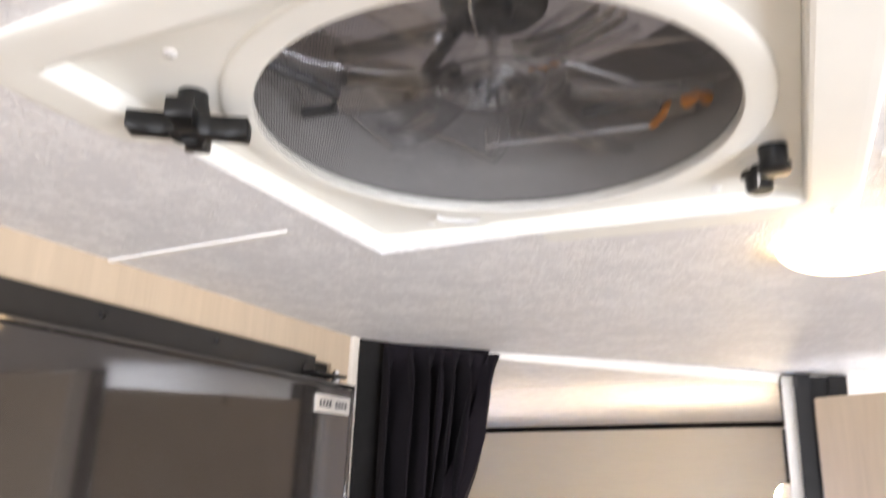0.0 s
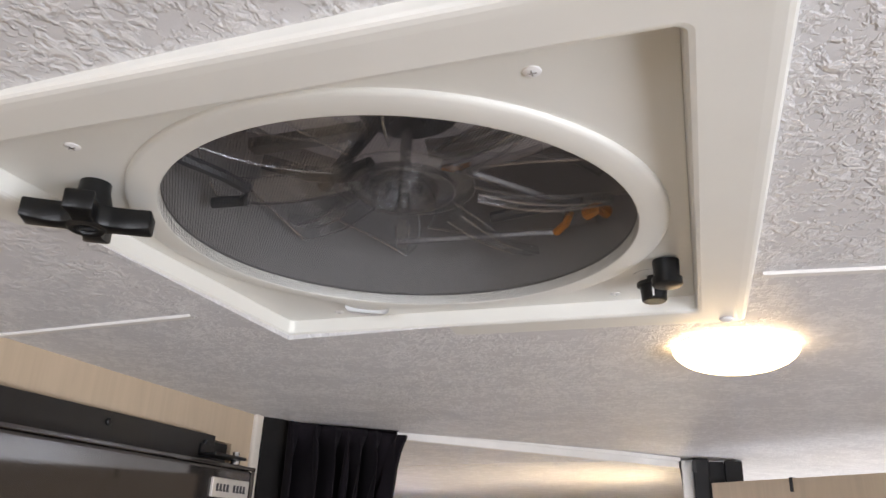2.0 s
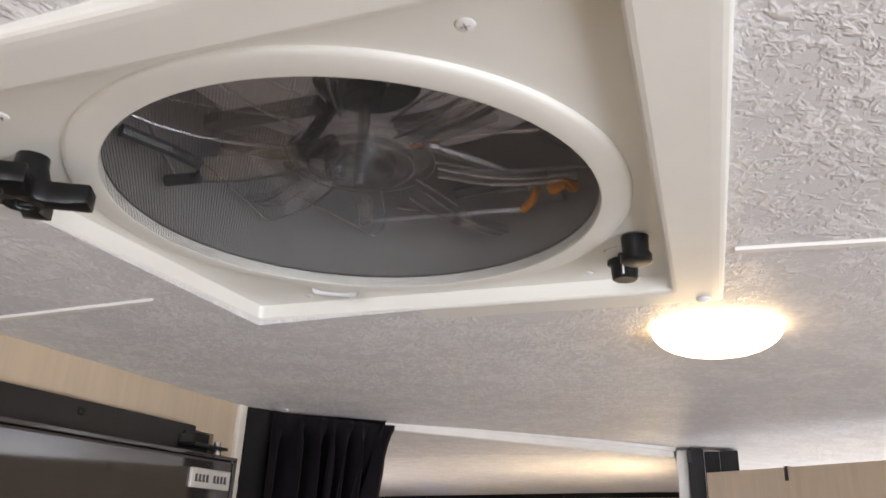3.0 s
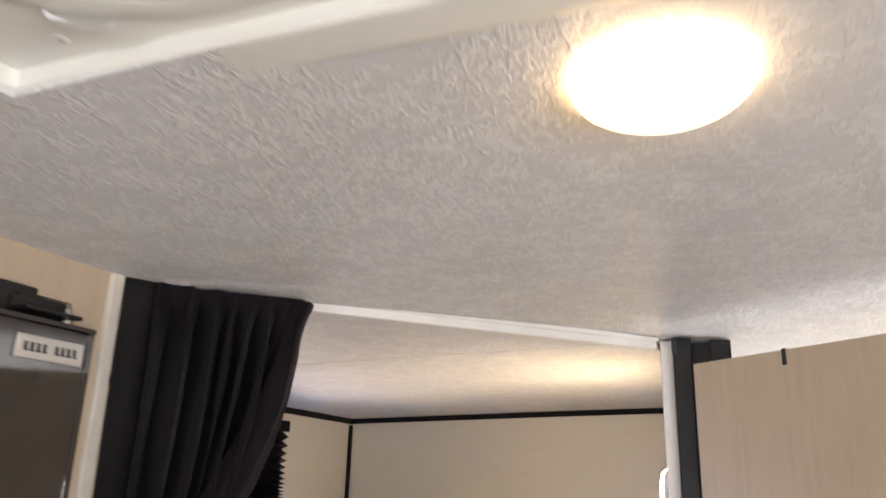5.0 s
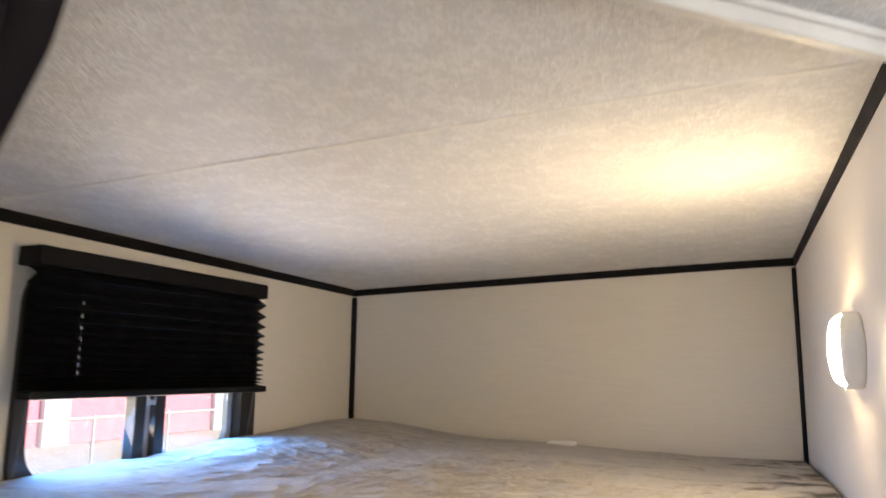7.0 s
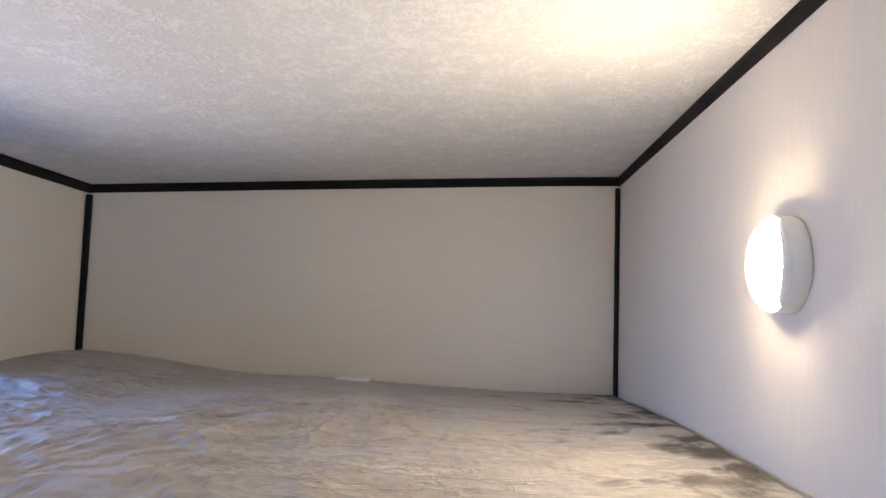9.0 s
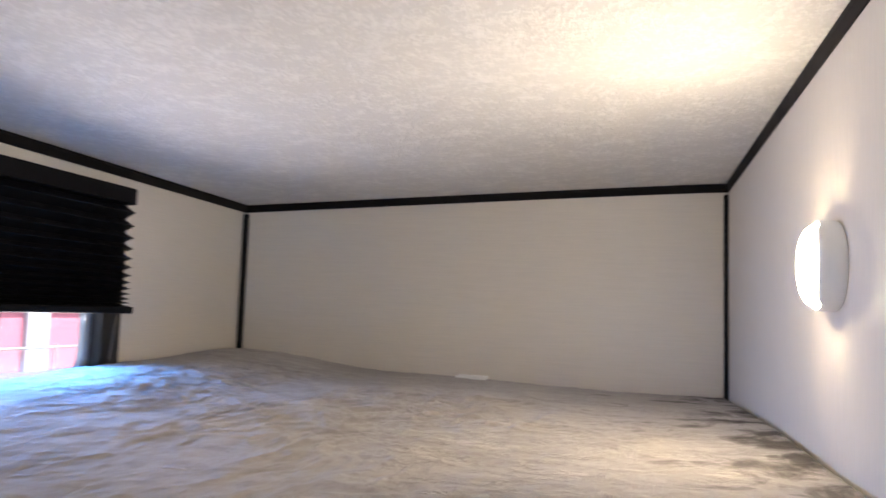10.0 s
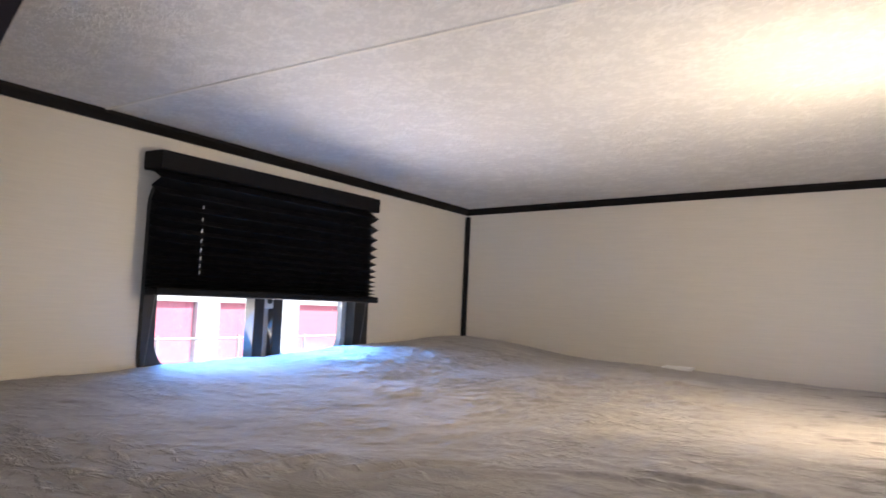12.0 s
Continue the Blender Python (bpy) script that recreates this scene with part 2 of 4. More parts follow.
RIB = plain("pale_grey_lid_plastic", (0.42, 0.41, 0.40), 0.4, var=0.08)
COPPER = plain("orange_wire_sleeve", (0.55, 0.20, 0.03), 0.5, var=0.15)
WIRE = plain("screen_wire", (0.04, 0.04, 0.04), 0.5, 0.3, bump=0)
LAMP_GLOW = glow_material("ceiling_lamp_diffuser", (1.0, 0.74, 0.40), 4.9)
SCONCE_GLOW = glow_material("wall_lamp_diffuser", (1.0, 0.83, 0.53), 92)
FLOOR = wood_material("plank_vinyl_floor", (0.28, 0.22, 0.17), (1.2, 12, 12))
BOARD = plain("pale_bunk_board", (0.55, 0.50, 0.43), 0.55, var=0.06)


# ---- mesh helpers ----
def lerp(a, b, t):
    return a + (b - a) * t


def box(bm, lo, hi, bevel=0.0, seg=2):
    r = bmesh.ops.create_cube(bm, size=1)
    vs = r["verts"]
    c = [(a + b) / 2 for a, b in zip(lo, hi)]
    d = [b - a for a, b in zip(lo, hi)]
    for v in vs:
        v.co = Vector((c[0] + v.co.x * d[0], c[1] + v.co.y * d[1], c[2] + v.co.z * d[2]))
    if bevel:
        es = list({e for v in vs for e in v.link_edges})
        bmesh.ops.bevel(bm, geom=es, offset=bevel, segments=seg, affect="EDGES", profile=0.5)
    return bm


def boxes(*spans, bevel=0.0):
    bm = bmesh.new()
    for lo, hi in spans:
        box(bm, lo, hi, bevel)
    return bm


def prism(bm, outline, z0, z1):
    """A closed outline of (x, y), extruded from z0 to z1."""
    lo = [bm.verts.new((x, y, z0)) for x, y in outline]
    hi = [bm.verts.new((x, y, z1)) for x, y in outline]
    n = len(outline)
    bm.faces.new(lo[::-1]), bm.faces.new(hi)
    for i in range(n):
        bm.faces.new((lo[i], lo[(i + 1) % n], hi[(i + 1) % n], hi[i]))
    return bm


def lathe(bm, profile, seg=48, a0=0.0, a1=2 * math.pi):
    """Turns a profile of (radius, height) round the z axis."""
    full = abs(a1 - a0 - 2 * math.pi) < 1e-6
    n = seg if full else seg + 1
    rings = []
    for r, z in profile:
        if r < 1e-6:
            rings.append([bm.verts.new((0, 0, z))])
        else:
            rings.append([bm.verts.new((r * math.cos(a0 + (a1 - a0) * i / seg), r * math.sin(a0 + (a1 - a0) * i / seg), z)) for i in range(n)])
    for a, b in zip(rings, rings[1:]):
        for i in range(seg):
            j = (i + 1) % n
            if len(a) == 1 and len(b) > 1:
                bm.faces.new((a[0], b[i], b[j]))
            elif len(b) == 1 and len(a) > 1:
                bm.faces.new((a[i], b[0], a[j]))
            elif len(a) > 1:
                bm.faces.new((a[i], b[i], b[j], a[j]))
    return bm


def mesh_of(name, bm, mat, smooth=False):
    bmesh.ops.recalc_face_normals(bm, faces=bm.faces)
    me = bpy.data.meshes.new(name)
    bm.to_mesh(me)
    bm.free()
    me.materials.append(mat)
    if smooth:
        me.shade_smooth()
        me.set_sharp_from_angle(angle=radians(38))
    return me


def solid(name, bm, mat, label="", category="", kind="", group="", smooth=False):
    return tagged(new(name, mesh_of(name, bm, mat, smooth)), label, category, group, kind)


def thing(name, label, category, at=(0, 0, 0), turn=(0, 0, 0), group="", kind=""):
    ob = new(name)
    ob.empty_display_size = 0.05
    ob.matrix_world = pose(*at, *turn)
    return tagged(ob, label, category, group, kind)


def part(name, bm, mat, parent, label="", smooth=False, m=None):
    ob = new(name, mesh_of(name, bm, mat, smooth))
    ob.parent = parent
    if m is not None:
        ob.matrix_basis = m
    return tagged(ob, label)


def tube(bm, pts, r, seg=8):
    """A round rod along points."""
    rings = []
    for i, p in enumerate(pts):
        p = Vector(p)
        d = (Vector(pts[min(i + 1, len(pts) - 1)]) - Vector(pts[max(i - 1, 0)])).normalized()
        a = d.orthogonal().normalized()
        b = d.cross(a)
        rings.append([bm.verts.new(p + r * (math.cos(2 * math.pi * k / seg) * a + math.sin(2 * math.pi * k / seg) * b)) for k in range(seg)])
    for p, q in zip(rings, rings[1:]):
        for k in range(seg):
            bm.faces.new((p[k], p[(k + 1) % seg], q[(k + 1) % seg], q[k]))
    bm.faces.new(rings[0][::-1]), bm.faces.new(rings[-1])
    return bm


# ---- the trailer's shell ----
XL, XR, YB, YF = -1.26, 1.26, 2.845, -2.45   # inner faces of the outer walls
XN = -0.045                                  # inner face of the bunk's inner side wall
XC = -0.603                                  # front of the fridge cabinet
SEAMS = (-0.72, 0.506, 1.645)


def top(x, y):
    """Height of the bowed ceiling."""
    return 1.9785 + 0.001 * y - 0.0022 * y * y - 0.037 * (math.sqrt(x * x + 0.0225) - 0.15)


def ceiling_mesh():
    bm = bmesh.new()
    xs = [XL - 0.04 + (XR - XL + 0.08) * i / 40 for i in range(41)]
    hole = (-0.3475, 0.0215, 0.2305, 0.5995)
    xs = sorted(set(xs) | {hole[0], hole[1]})
    ys = [YF - 0.04, -1.4, SEAMS[0], 0.0, hole[2], hole[3], 1.2, SEAMS[2], 2.2, YB + 0.04]
    lo = [[bm.verts.new((x, y, top(x, y))) for y in ys] for x in xs]
    hi = [[bm.verts.new((x, y, top(x, y) + 0.05)) for y in ys] for x in xs]
    def open_cell(i, j):
        return hole[0] - 1e-6 <= xs[i] and xs[i + 1] <= hole[1] + 1e-6 and ys[j] == hole[2]
    for i in range(len(xs) - 1):
        for j in range(len(ys) - 1):
            if open_cell(i, j):
                continue
            bm.faces.new((lo[i][j], lo[i][j + 1], lo[i + 1][j + 1], lo[i + 1][j]))
            bm.faces.new((hi[i][j], hi[i + 1][j], hi[i + 1][j + 1], hi[i][j + 1]))
    bounds = [e for e in bm.edges if len(e.link_faces) == 1 and e.verts[0].co.z - top(e.verts[0].co.x, e.verts[0].co.y) < 0.01]
    up = {}
    for i in range(len(xs)):
        for j in range(len(ys)):
            up[lo[i][j]] = hi[i][j]
    for e in bounds:
        a, b = e.verts
        bm.faces.new((a, b, up[b], up[a]))
    return bm


solid("ceiling", ceiling_mesh(), CEILING, "white embossed vinyl ceiling panels of the trailer", "ceiling", "structure", smooth=True)
solid("floor", boxes(((XL - 0.05, YF - 0.05, -0.06), (XR + 0.05, YB + 0.05, 0))), FLOOR, "brown plank vinyl floor", "floor", "structure")


def wall_y(name, x0, x1, y0, y1, z1, hole=None, mat=LINEN_UP, label="cream linen-textured vinyl wall"):
    """A wall that runs along y, with one opening (y0, y1, z0, z1)."""
    if hole is None:
        spans = [((x0, y0, 0), (x1, y1, z1))]
    else:
        a, b, c, d = hole
        spans = [((x0, y0, 0), (x1, a, z1)), ((x0, b, 0), (x1, y1, z1)), ((x0, a, 0), (x1, b, c)), ((x0, a, d), (x1, b, z1))]
    return solid(name, boxes(*spans), mat, label, "wall", "structure")


WIN = (1.762, 2.345, 1.484, 1.834)
wall_y("wall_west", XL - 0.04, XL, 0.9, YB + 0.04, 1.945, WIN, LINEN_BACK)
wall_y("wall_west_rear", XL - 0.04, XL, YF - 0.04, 0.9, 1.945)
wall_y("wall_east", XR, XR + 0.04, 0.9, YB, 1.945, (1.85, 2.45, 1.15, 1.75))
wall_y("wall_east_rear", XR, XR + 0.04, YF, 0.9, 1.945, (-1.0, 0.3, 1.0, 1.7))
solid("wall_north", boxes(((XL, YB, 0), (XR + 0.04, YB + 0.04, 1.962))), LINEN_BACK, "cream wall vinyl with fine horizontal lines", "wall", "structure")
solid("wall_south", boxes(((XL, YF - 0.04, 0), (-0.65, YF, 1.985)), ((0.65, YF - 0.04, 0), (XR, YF, 1.985)),
      ((-0.65, YF - 0.04, 0), (0.65, YF, 1.0)), ((-0.65, YF - 0.04, 1.7), (0.65, YF, 1.985))), LINEN_BACK, "cream linen-textured rear wall", "wall", "structure")
XE = -0.0235                                 # its inner face at the front end
bm = bmesh.new()
prism(bm, [(XE, 1.632), (-0.003, 1.632), (-0.003, YB), (XN, YB)], 0, 1.969)
solid("wall_bunk_side", bm, LINEN_UP, "cream linen-textured vinyl wall", "wall", "structure")
solid("wall_bunk_end", boxes(((XL, 0.925, 0), (XC - 0.03, 0.95, 1.955))), LINEN_BACK, "cream partition at the end of the bunk", "wall", "structure")

# ceiling joints: proud battens over the main room, a tight joint over the bunk
def batten(name, y, x0, x1, w, h):
    bm = bmesh.new()
    n = 24
    prev = None
    for i in range(n + 1):
        x = x0 + (x1 - x0) * i / n
        z = top(x, y)
        ring = [bm.verts.new(p) for p in ((x, y - w, z + 0.001), (x, y - w * 0.7, z - h), (x, y + w * 0.7, z - h), (x, y + w, z + 0.001))]
        if prev:
            for k in range(3):
                bm.faces.new((prev[k], prev[k + 1], ring[k + 1], ring[k]))
        prev = ring
    return solid(name, bm, WHITE_TRIM, "slim white batten over a ceiling joint", "trim", "structure")


batten("trim_ceiling_joint", SEAMS[1], XC, -0.386, 0.0045, 0.0022)
batten("trim_ceiling_joint", SEAMS[1] + 0.014, 0.063, XR, 0.0045, 0.0022)
batten("trim_ceiling_joint", SEAMS[0], XC, XR, 0.0045, 0.0022)
batten("trim_ceiling_joint_bunk", SEAMS[2], XL, XN, 0.0042, 0.0019)

# dark trim round the bunk's ceiling and in its corners
def cove(name, p, q, into, h=0.018, w=0.014, n=20):
    """Dark quarter strip under the ceiling from p to q; into: the way into the room."""
    bm = bmesh.new()
    prev = None
    for i in range(n + 1):
        x, y = p[0] + (q[0] - p[0]) * i / n, p[1] + (q[1] - p[1]) * i / n
        z = top(x, y)
        ix, iy = into
        zr = top(x + w * ix, y + w * iy)
        pts = [(x, y, z), (x, y, z - h), (x + w * 0.35 * ix, y + w * 0.35 * iy, z - h), (x + w * ix, y + w * iy, zr - h * 0.35), (x + w * ix, y + w * iy, zr)]
        ring = [bm.verts.new(v) for v in pts]
        if prev:
            for k in range(4):
                bm.faces.new((prev[k], prev[k + 1], ring[k + 1], ring[k]))
        prev = ring
    return solid(name, bm, DARK_TRIM, "dark charcoal cove strip between wall and ceiling", "trim", "structure")


cove("trim_north", (XL, YB), (XN, YB), (0, -1))
cove("trim_west", (XL, 0.95), (XL, YB), (1, 0))
cove("trim_bunk_side", (XE, 1.634), (XN, YB), (-1, 0), 0.019, 0.006)
solid("trim_corner_west", boxes(((XL, YB - 0.013, 1.3), (XL + 0.013, YB, 1.90)), bevel=0.003), DARK_TRIM, "dark corner strip of the bunk", "trim", "structure")
solid("trim_corner_east", boxes(((XN - 0.010, YB - 0.010, 1.3), (XN, YB, 1.94)), bevel=0.003), DARK_TRIM, "dark corner strip of the bunk", "trim", "structure")

# front edge of the bunk's side wall: white edge cap and dark door frame posts
solid("trim_wall_end_cap", boxes(((-0.0245, 1.606, 0), (-0.003, 1.634, 1.970)), bevel=0.003), WHITE_TRIM, "white edge cap on the partition's end", "trim", "structure")
frame_ob = thing("door_frame", "charcoal metal posts framing the bathroom door", "door frame", (0, 0, 0), kind="structure")
part("post", boxes(((-0.0025, 1.588, 0), (0.027, 1.66, 1.971)), bevel=0.002), DARK_FRAME, frame_ob)
part("post", boxes(((0.0565, 1.612, 0), (0.09, 1.66, 1.970)), bevel=0.002), DARK_FRAME, frame_ob)
part("infill", boxes(((0.0275, 1.63, 0), (0.056, 1.66, 1.970))), DARK_FRAME, frame_ob)
part("catch_plate", boxes(((-0.004, 1.586, 1.945), (0.004, 1.589, 1.968))), BLACK_METAL, frame_ob)

# slanted white track over the bunk's opening
TA, TB = Vector((-0.60, 1.035)), Vector((-0.028, 1.592))
TD = (TB - TA).normalized()
TN = Vector((-TD.y, TD.x))
def slanted(lo, hi, s0, s1, z0, z1, bevel=0.0):
    """A bar along the slanted opening: lo, hi across it, s0..s1 along it."""
    bm = bmesh.new()
    pts = [TA + TD * s + TN * o for s, o in ((s0, lo), (s1, lo), (s1, hi), (s0, hi))]
    prism(bm, [(p.x, p.y) for p in pts], z0, z1)
    if bevel:
        bmesh.ops.bevel(bm, geom=bm.edges[:], offset=bevel, segments=2, affect="EDGES", profile=0.5)
    return bm


SPAN = (TB - TA).length
curtain_track = thing("trim_opening_track", "white track strip across the slanted bunk opening", "track", kind="structure")
part("strip", slanted(0.0, 0.012, 0.16, SPAN, 1.953, 1.971, 0.002), WHITE_TRIM, curtain_track)
part("lip", slanted(-0.005, -0.0005, 0.19, SPAN, 1.966, 1.973), WHITE_TRIM, curtain_track)

# slanted front of the bunk, plain, and its platform
solid("wall_bunk_front", slanted(0.004, 0.03, 0.0, SPAN, 0.0, 1.40), BOARD, "plain pale board under the bunk's slanted edge", "wall", "structure")
plat = bmesh.new()
prism(plat, [(XL, 0.95), (XC, 0.95)] + [tuple(TA + TN * 0.03), tuple(TB + TN * 0.03)] + [(XN, 1.64), (XN, YB), (XL, YB)], 1.34, 1.37)
solid("bunk_platform", plat, BOARD, "plain board that carries the bunk mattress", "platform", "structure")

# fridge cabinet front
solid("wall_cabinet_front", boxes(((XC - 0.03, -2.0, 0), (XC, 0.24, 1.975)), ((XC - 0.03, 0.24, 1.912), (XC, 0.905, 1.975)),
      ((XC - 0.03, 0.905, 0), (XC, 0.951, 1.975)), ((XC - 0.03, 0.24, 0), (XC, 0.905, 0.5))), OAK, "pale oak cabinet panel round the fridge", "wall", "structure")
solid("trim_cabinet_edge", boxes(((XC - 0.03, 0.9515, 0), (XC + 0.006, 0.970, 1.976)), bevel=0.003), CREAM_TRIM, "cream edge moulding of the cabinet", "trim", "structure")
solid("trim_cabinet_top", boxes(((XC + 0.0005, -2.0, 1.962), (XC + 0.008, 0.951, 1.979)), bevel=0.002), CREAM_TRIM, "slim cream strip under the ceiling", "trim", "structure")


# ---- fridge ----
fridge = thing("fridge", "glossy black fridge built into the oak cabinet", "fridge", (-0.605, 0.58, 0.5))
def rel(ob, *spans, bevel=0.0):
    """Boxes given in the world, for a part of ob."""
    o = ob.matrix_world.translation
    return boxes(*[(tuple(a - b for a, b in zip(lo, o)), tuple(a - b for a, b in zip(hi, o))) for lo, hi in spans], bevel=bevel)


part("body", rel(fridge, ((-1.2, 0.26, 0.5), (-0.606, 0.90, 1.91))), BLACK_METAL, fridge)
bar = part("top_bar", rel(fridge, ((-0.604, 0.25, 1.8825), (-0.588, 0.846, 1.915)), bevel=0.0012), BLACK_METAL, fridge)
for y in (0.36, 0.495, 0.652, 0.825):
    bm = bmesh.new()
    lathe(bm, [(0.0042, 0), (0.0042, 0.0015), (0.003, 0.0028), (0, 0.003)], 12)
    part("screw", bm, BLACK_PLASTIC, bar, "black screw head", True, pose(-0.588 + 0.605, y - 0.58, 1.903 - 0.5, 0, 90, 0))
door = part("door", rel(fridge, ((-0.60, 0.27, 0.52), (-0.556, 0.897, 1.874)), bevel=0.004), FRIDGE_BLACK, fridge)
part("edge_strip", rel(fridge, ((-0.5565, 0.890, 0.53), (-0.5545, 0.8975, 1.874)), bevel=0.0008), FRIDGE_BLACK, door)
part("cap", rel(fridge, ((-0.6, 0.268, 1.8742), (-0.5555, 0.900, 1.8795)), bevel=0.0012), FRIDGE_BLACK, door)
hinge = part("hinge", rel(fridge, ((-0.589, 0.815, 1.887), (-0.562, 0.885, 1.891)), ((-0.589, 0.815, 1.887), (-0.585, 0.838, 1.902)), bevel=0.001), BLACK_METAL, fridge)
bm = bmesh.new()
lathe(bm, [(0.0, 0.0), (0.006, 0.0), (0.006, 0.006), (0.0045, 0.008), (0.0045, 0.016), (0, 0.016)], 16)
part("pin", bm, CHROME, hinge, "shiny hinge pin", True, pose(-0.571 + 0.605, 0.872 - 0.58, 1.881 - 0.5))
plate_ob = part("nameplate", rel(fridge, ((-0.557, 0.805, 1.8375), (-0.5525, 0.884, 1.8605)), bevel=0.001), PLATE, door, "pale metal nameplate")
for k in range(9):
    if k != 4:
        y = 0.812 + k * 0.0073
        part("mark", rel(fridge, ((-0.5527, y, 1.8445), (-0.5521, y + 0.0042, 1.8535)), ((-0.5527, y + 0.0042, 1.8445), (-0.5521, y + 0.0056, 1.8465))), INK, plate_ob)


# ---- roof vent fan ----
VX, VY, VZ = -0.163, 0.415, 1.9725
vent = thing("roof_vent_fan", "ivory square roof vent with a round screened fan", "vent fan", (VX, VY, VZ), (0.8, -0.4, 0))


def square_ring(bm, rows):
    """Square rings of (half width, height), joined in order, with slightly rounded corners."""
    prev = None
    for hw, z, r in rows:
        ring = []
        for cx, cy, a0 in ((1, 1, 0), (-1, 1, 90), (-1, -1, 180), (1, -1, 270)):
            for k in range(5):
                a = radians(a0 + 22.5 * k)
                ring.append(bm.verts.new((cx * (hw - r) + r * math.cos(a), cy * (hw - r) + r * math.sin(a), z)))
        if prev:
            n = len(ring)
            for i in range(n):
                bm.faces.new((prev[i], prev[(i + 1) % n], ring[(i + 1) % n], ring[i]))
        prev = ring
    return bm


bm = bmesh.new()
square_ring(bm, [(0.2188, 0.0150, 0.006), (0.2186, 0.0030, 0.006), (0.2180, 0.0014, 0.006), (0.2168, 0.0004, 0.006), (0.2145, -0.0002, 0.006), (0.2100, -0.0004, 0.006), (0.1865, 0.0, 0.006), (0.1840, 0.0006, 0.005), (0.1825, 0.002, 0.005), (0.1815, 0.022, 0.004), (0.20, 0.03, 0.004)])
for v in bm.verts:
    v.co.y += 0.003 if v.co.y < -0.206 else 0
    v.co.x += 0.002 if v.co.x > 0.206 else 0
part("garnish_frame", bm, VENT_WHITE, vent)

# recessed panel with the round opening
HX, HY = 0.002, 0.0012
bm = bmesh.new()
inner, outer = [], []
N = 96
for i in range(N):
    a = 2 * math.pi * i / N
    c, s = math.cos(a), math.sin(a)
    inner.append(bm.verts.new((HX + 0.160 * c, HY + 0.160 * s, 0.0135)))
    k = 0.1817 / max(abs(c), abs(s))
    outer.append(bm.verts.new((k * c, k * s, 0.0135)))
for i in range(N):
    bm.faces.new((inner[i], outer[i], outer[(i + 1) % N], inner[(i + 1) % N]))
part("panel", bm, VENT_WHITE, vent)
# hidden plate added behind the panel to keep sky light out of the gap
bm = bmesh.new()
inner, outer = [], []
for i in range(N):
    a = 2 * math.pi * i / N
    c, s = math.cos(a), math.sin(a)
    inner.append(bm.verts.new((HX + 0.150 * c, HY + 0.150 * s, 0.0195)))
    k = 0.1835 / max(abs(c), abs(s))
    outer.append(bm.verts.new((k * c, k * s, 0.0195)))
for i in range(N):
    bm.faces.new((inner[i], outer[i], outer[(i + 1) % N], inner[(i + 1) % N]))
part("backing", bm, SHAFT, vent, "added grey backing plate that blocks sky leaking past the panel")
bm = bmesh.new()
lathe(bm, [(0.1692, 0.0137), (0.1690, 0.0122), (0.1682, 0.0112), (0.1660, 0.0105), (0.1620, 0.0102), (0.1525, 0.0100), (0.1510, 0.0104), (0.1503, 0.0116), (0.1503, 0.018)], 96)
part("bezel_ring", bm, VENT_WHITE, vent, smooth=True, m=pose(HX, HY, 0))
bm = bmesh.new()
lathe(bm, [(0.151, 0.019), (0.153, 0.06), (0.160, 0.1445)], 64)
part("shaft", bm, SHAFT, vent, "dull grey vent shaft", True, pose(HX, HY, 0))
bm = bmesh.new()
lathe(bm, [(0.20, 0.10), (0.19, 0.138), (0.10, 0.15), (0, 0.152)], 48)
part("lid", bm, LID, vent, "smoked plastic vent lid, closed", True, pose(HX, HY, 0))

# fan: motor, hub and clear blades
fan = part("fan_motor", lathe(bmesh.new(), [(0, 0.094), (0.012, 0.094), (0.014, 0.102), (0.034, 0.103), (0.037, 0.106), (0.037, 0.118), (0.0385, 0.119), (0.0385, 0.122), (0.037, 0.123), (0.037, 0.142), (0.028, 0.146), (0, 0.146)], 32), MOTOR, vent, "dark fan motor", True, pose(HX, HY, 0))
hub = part("hub", lathe(bmesh.new(), [(0.006, 0.046), (0.018, 0.045), (0.043, 0.047), (0.048, 0.050), (0.0485, 0.074), (0.0465, 0.074), (0.0455, 0.053), (0.020, 0.050), (0.006, 0.050)], 40), CLEAR, fan, "clear plastic hub", True)
for r0, zt in ((0.011, 0.038), (0.022, 0.041), (0.034, 0.0435), (0.0475, 0.0475)):
    part("rib_ring", lathe(bmesh.new(), [(r0, 0.048), (r0, zt), (r0 + 0.0014, zt), (r0 + 0.0014, 0.048)], 32), BRIGHT, hub)
part("shaft_pin", lathe(bmesh.new(), [(0, 0.030), (0.0035, 0.030), (0.004, 0.034), (0.004, 0.096), (0, 0.096)], 12), CHROME, fan, "bright motor shaft", True)
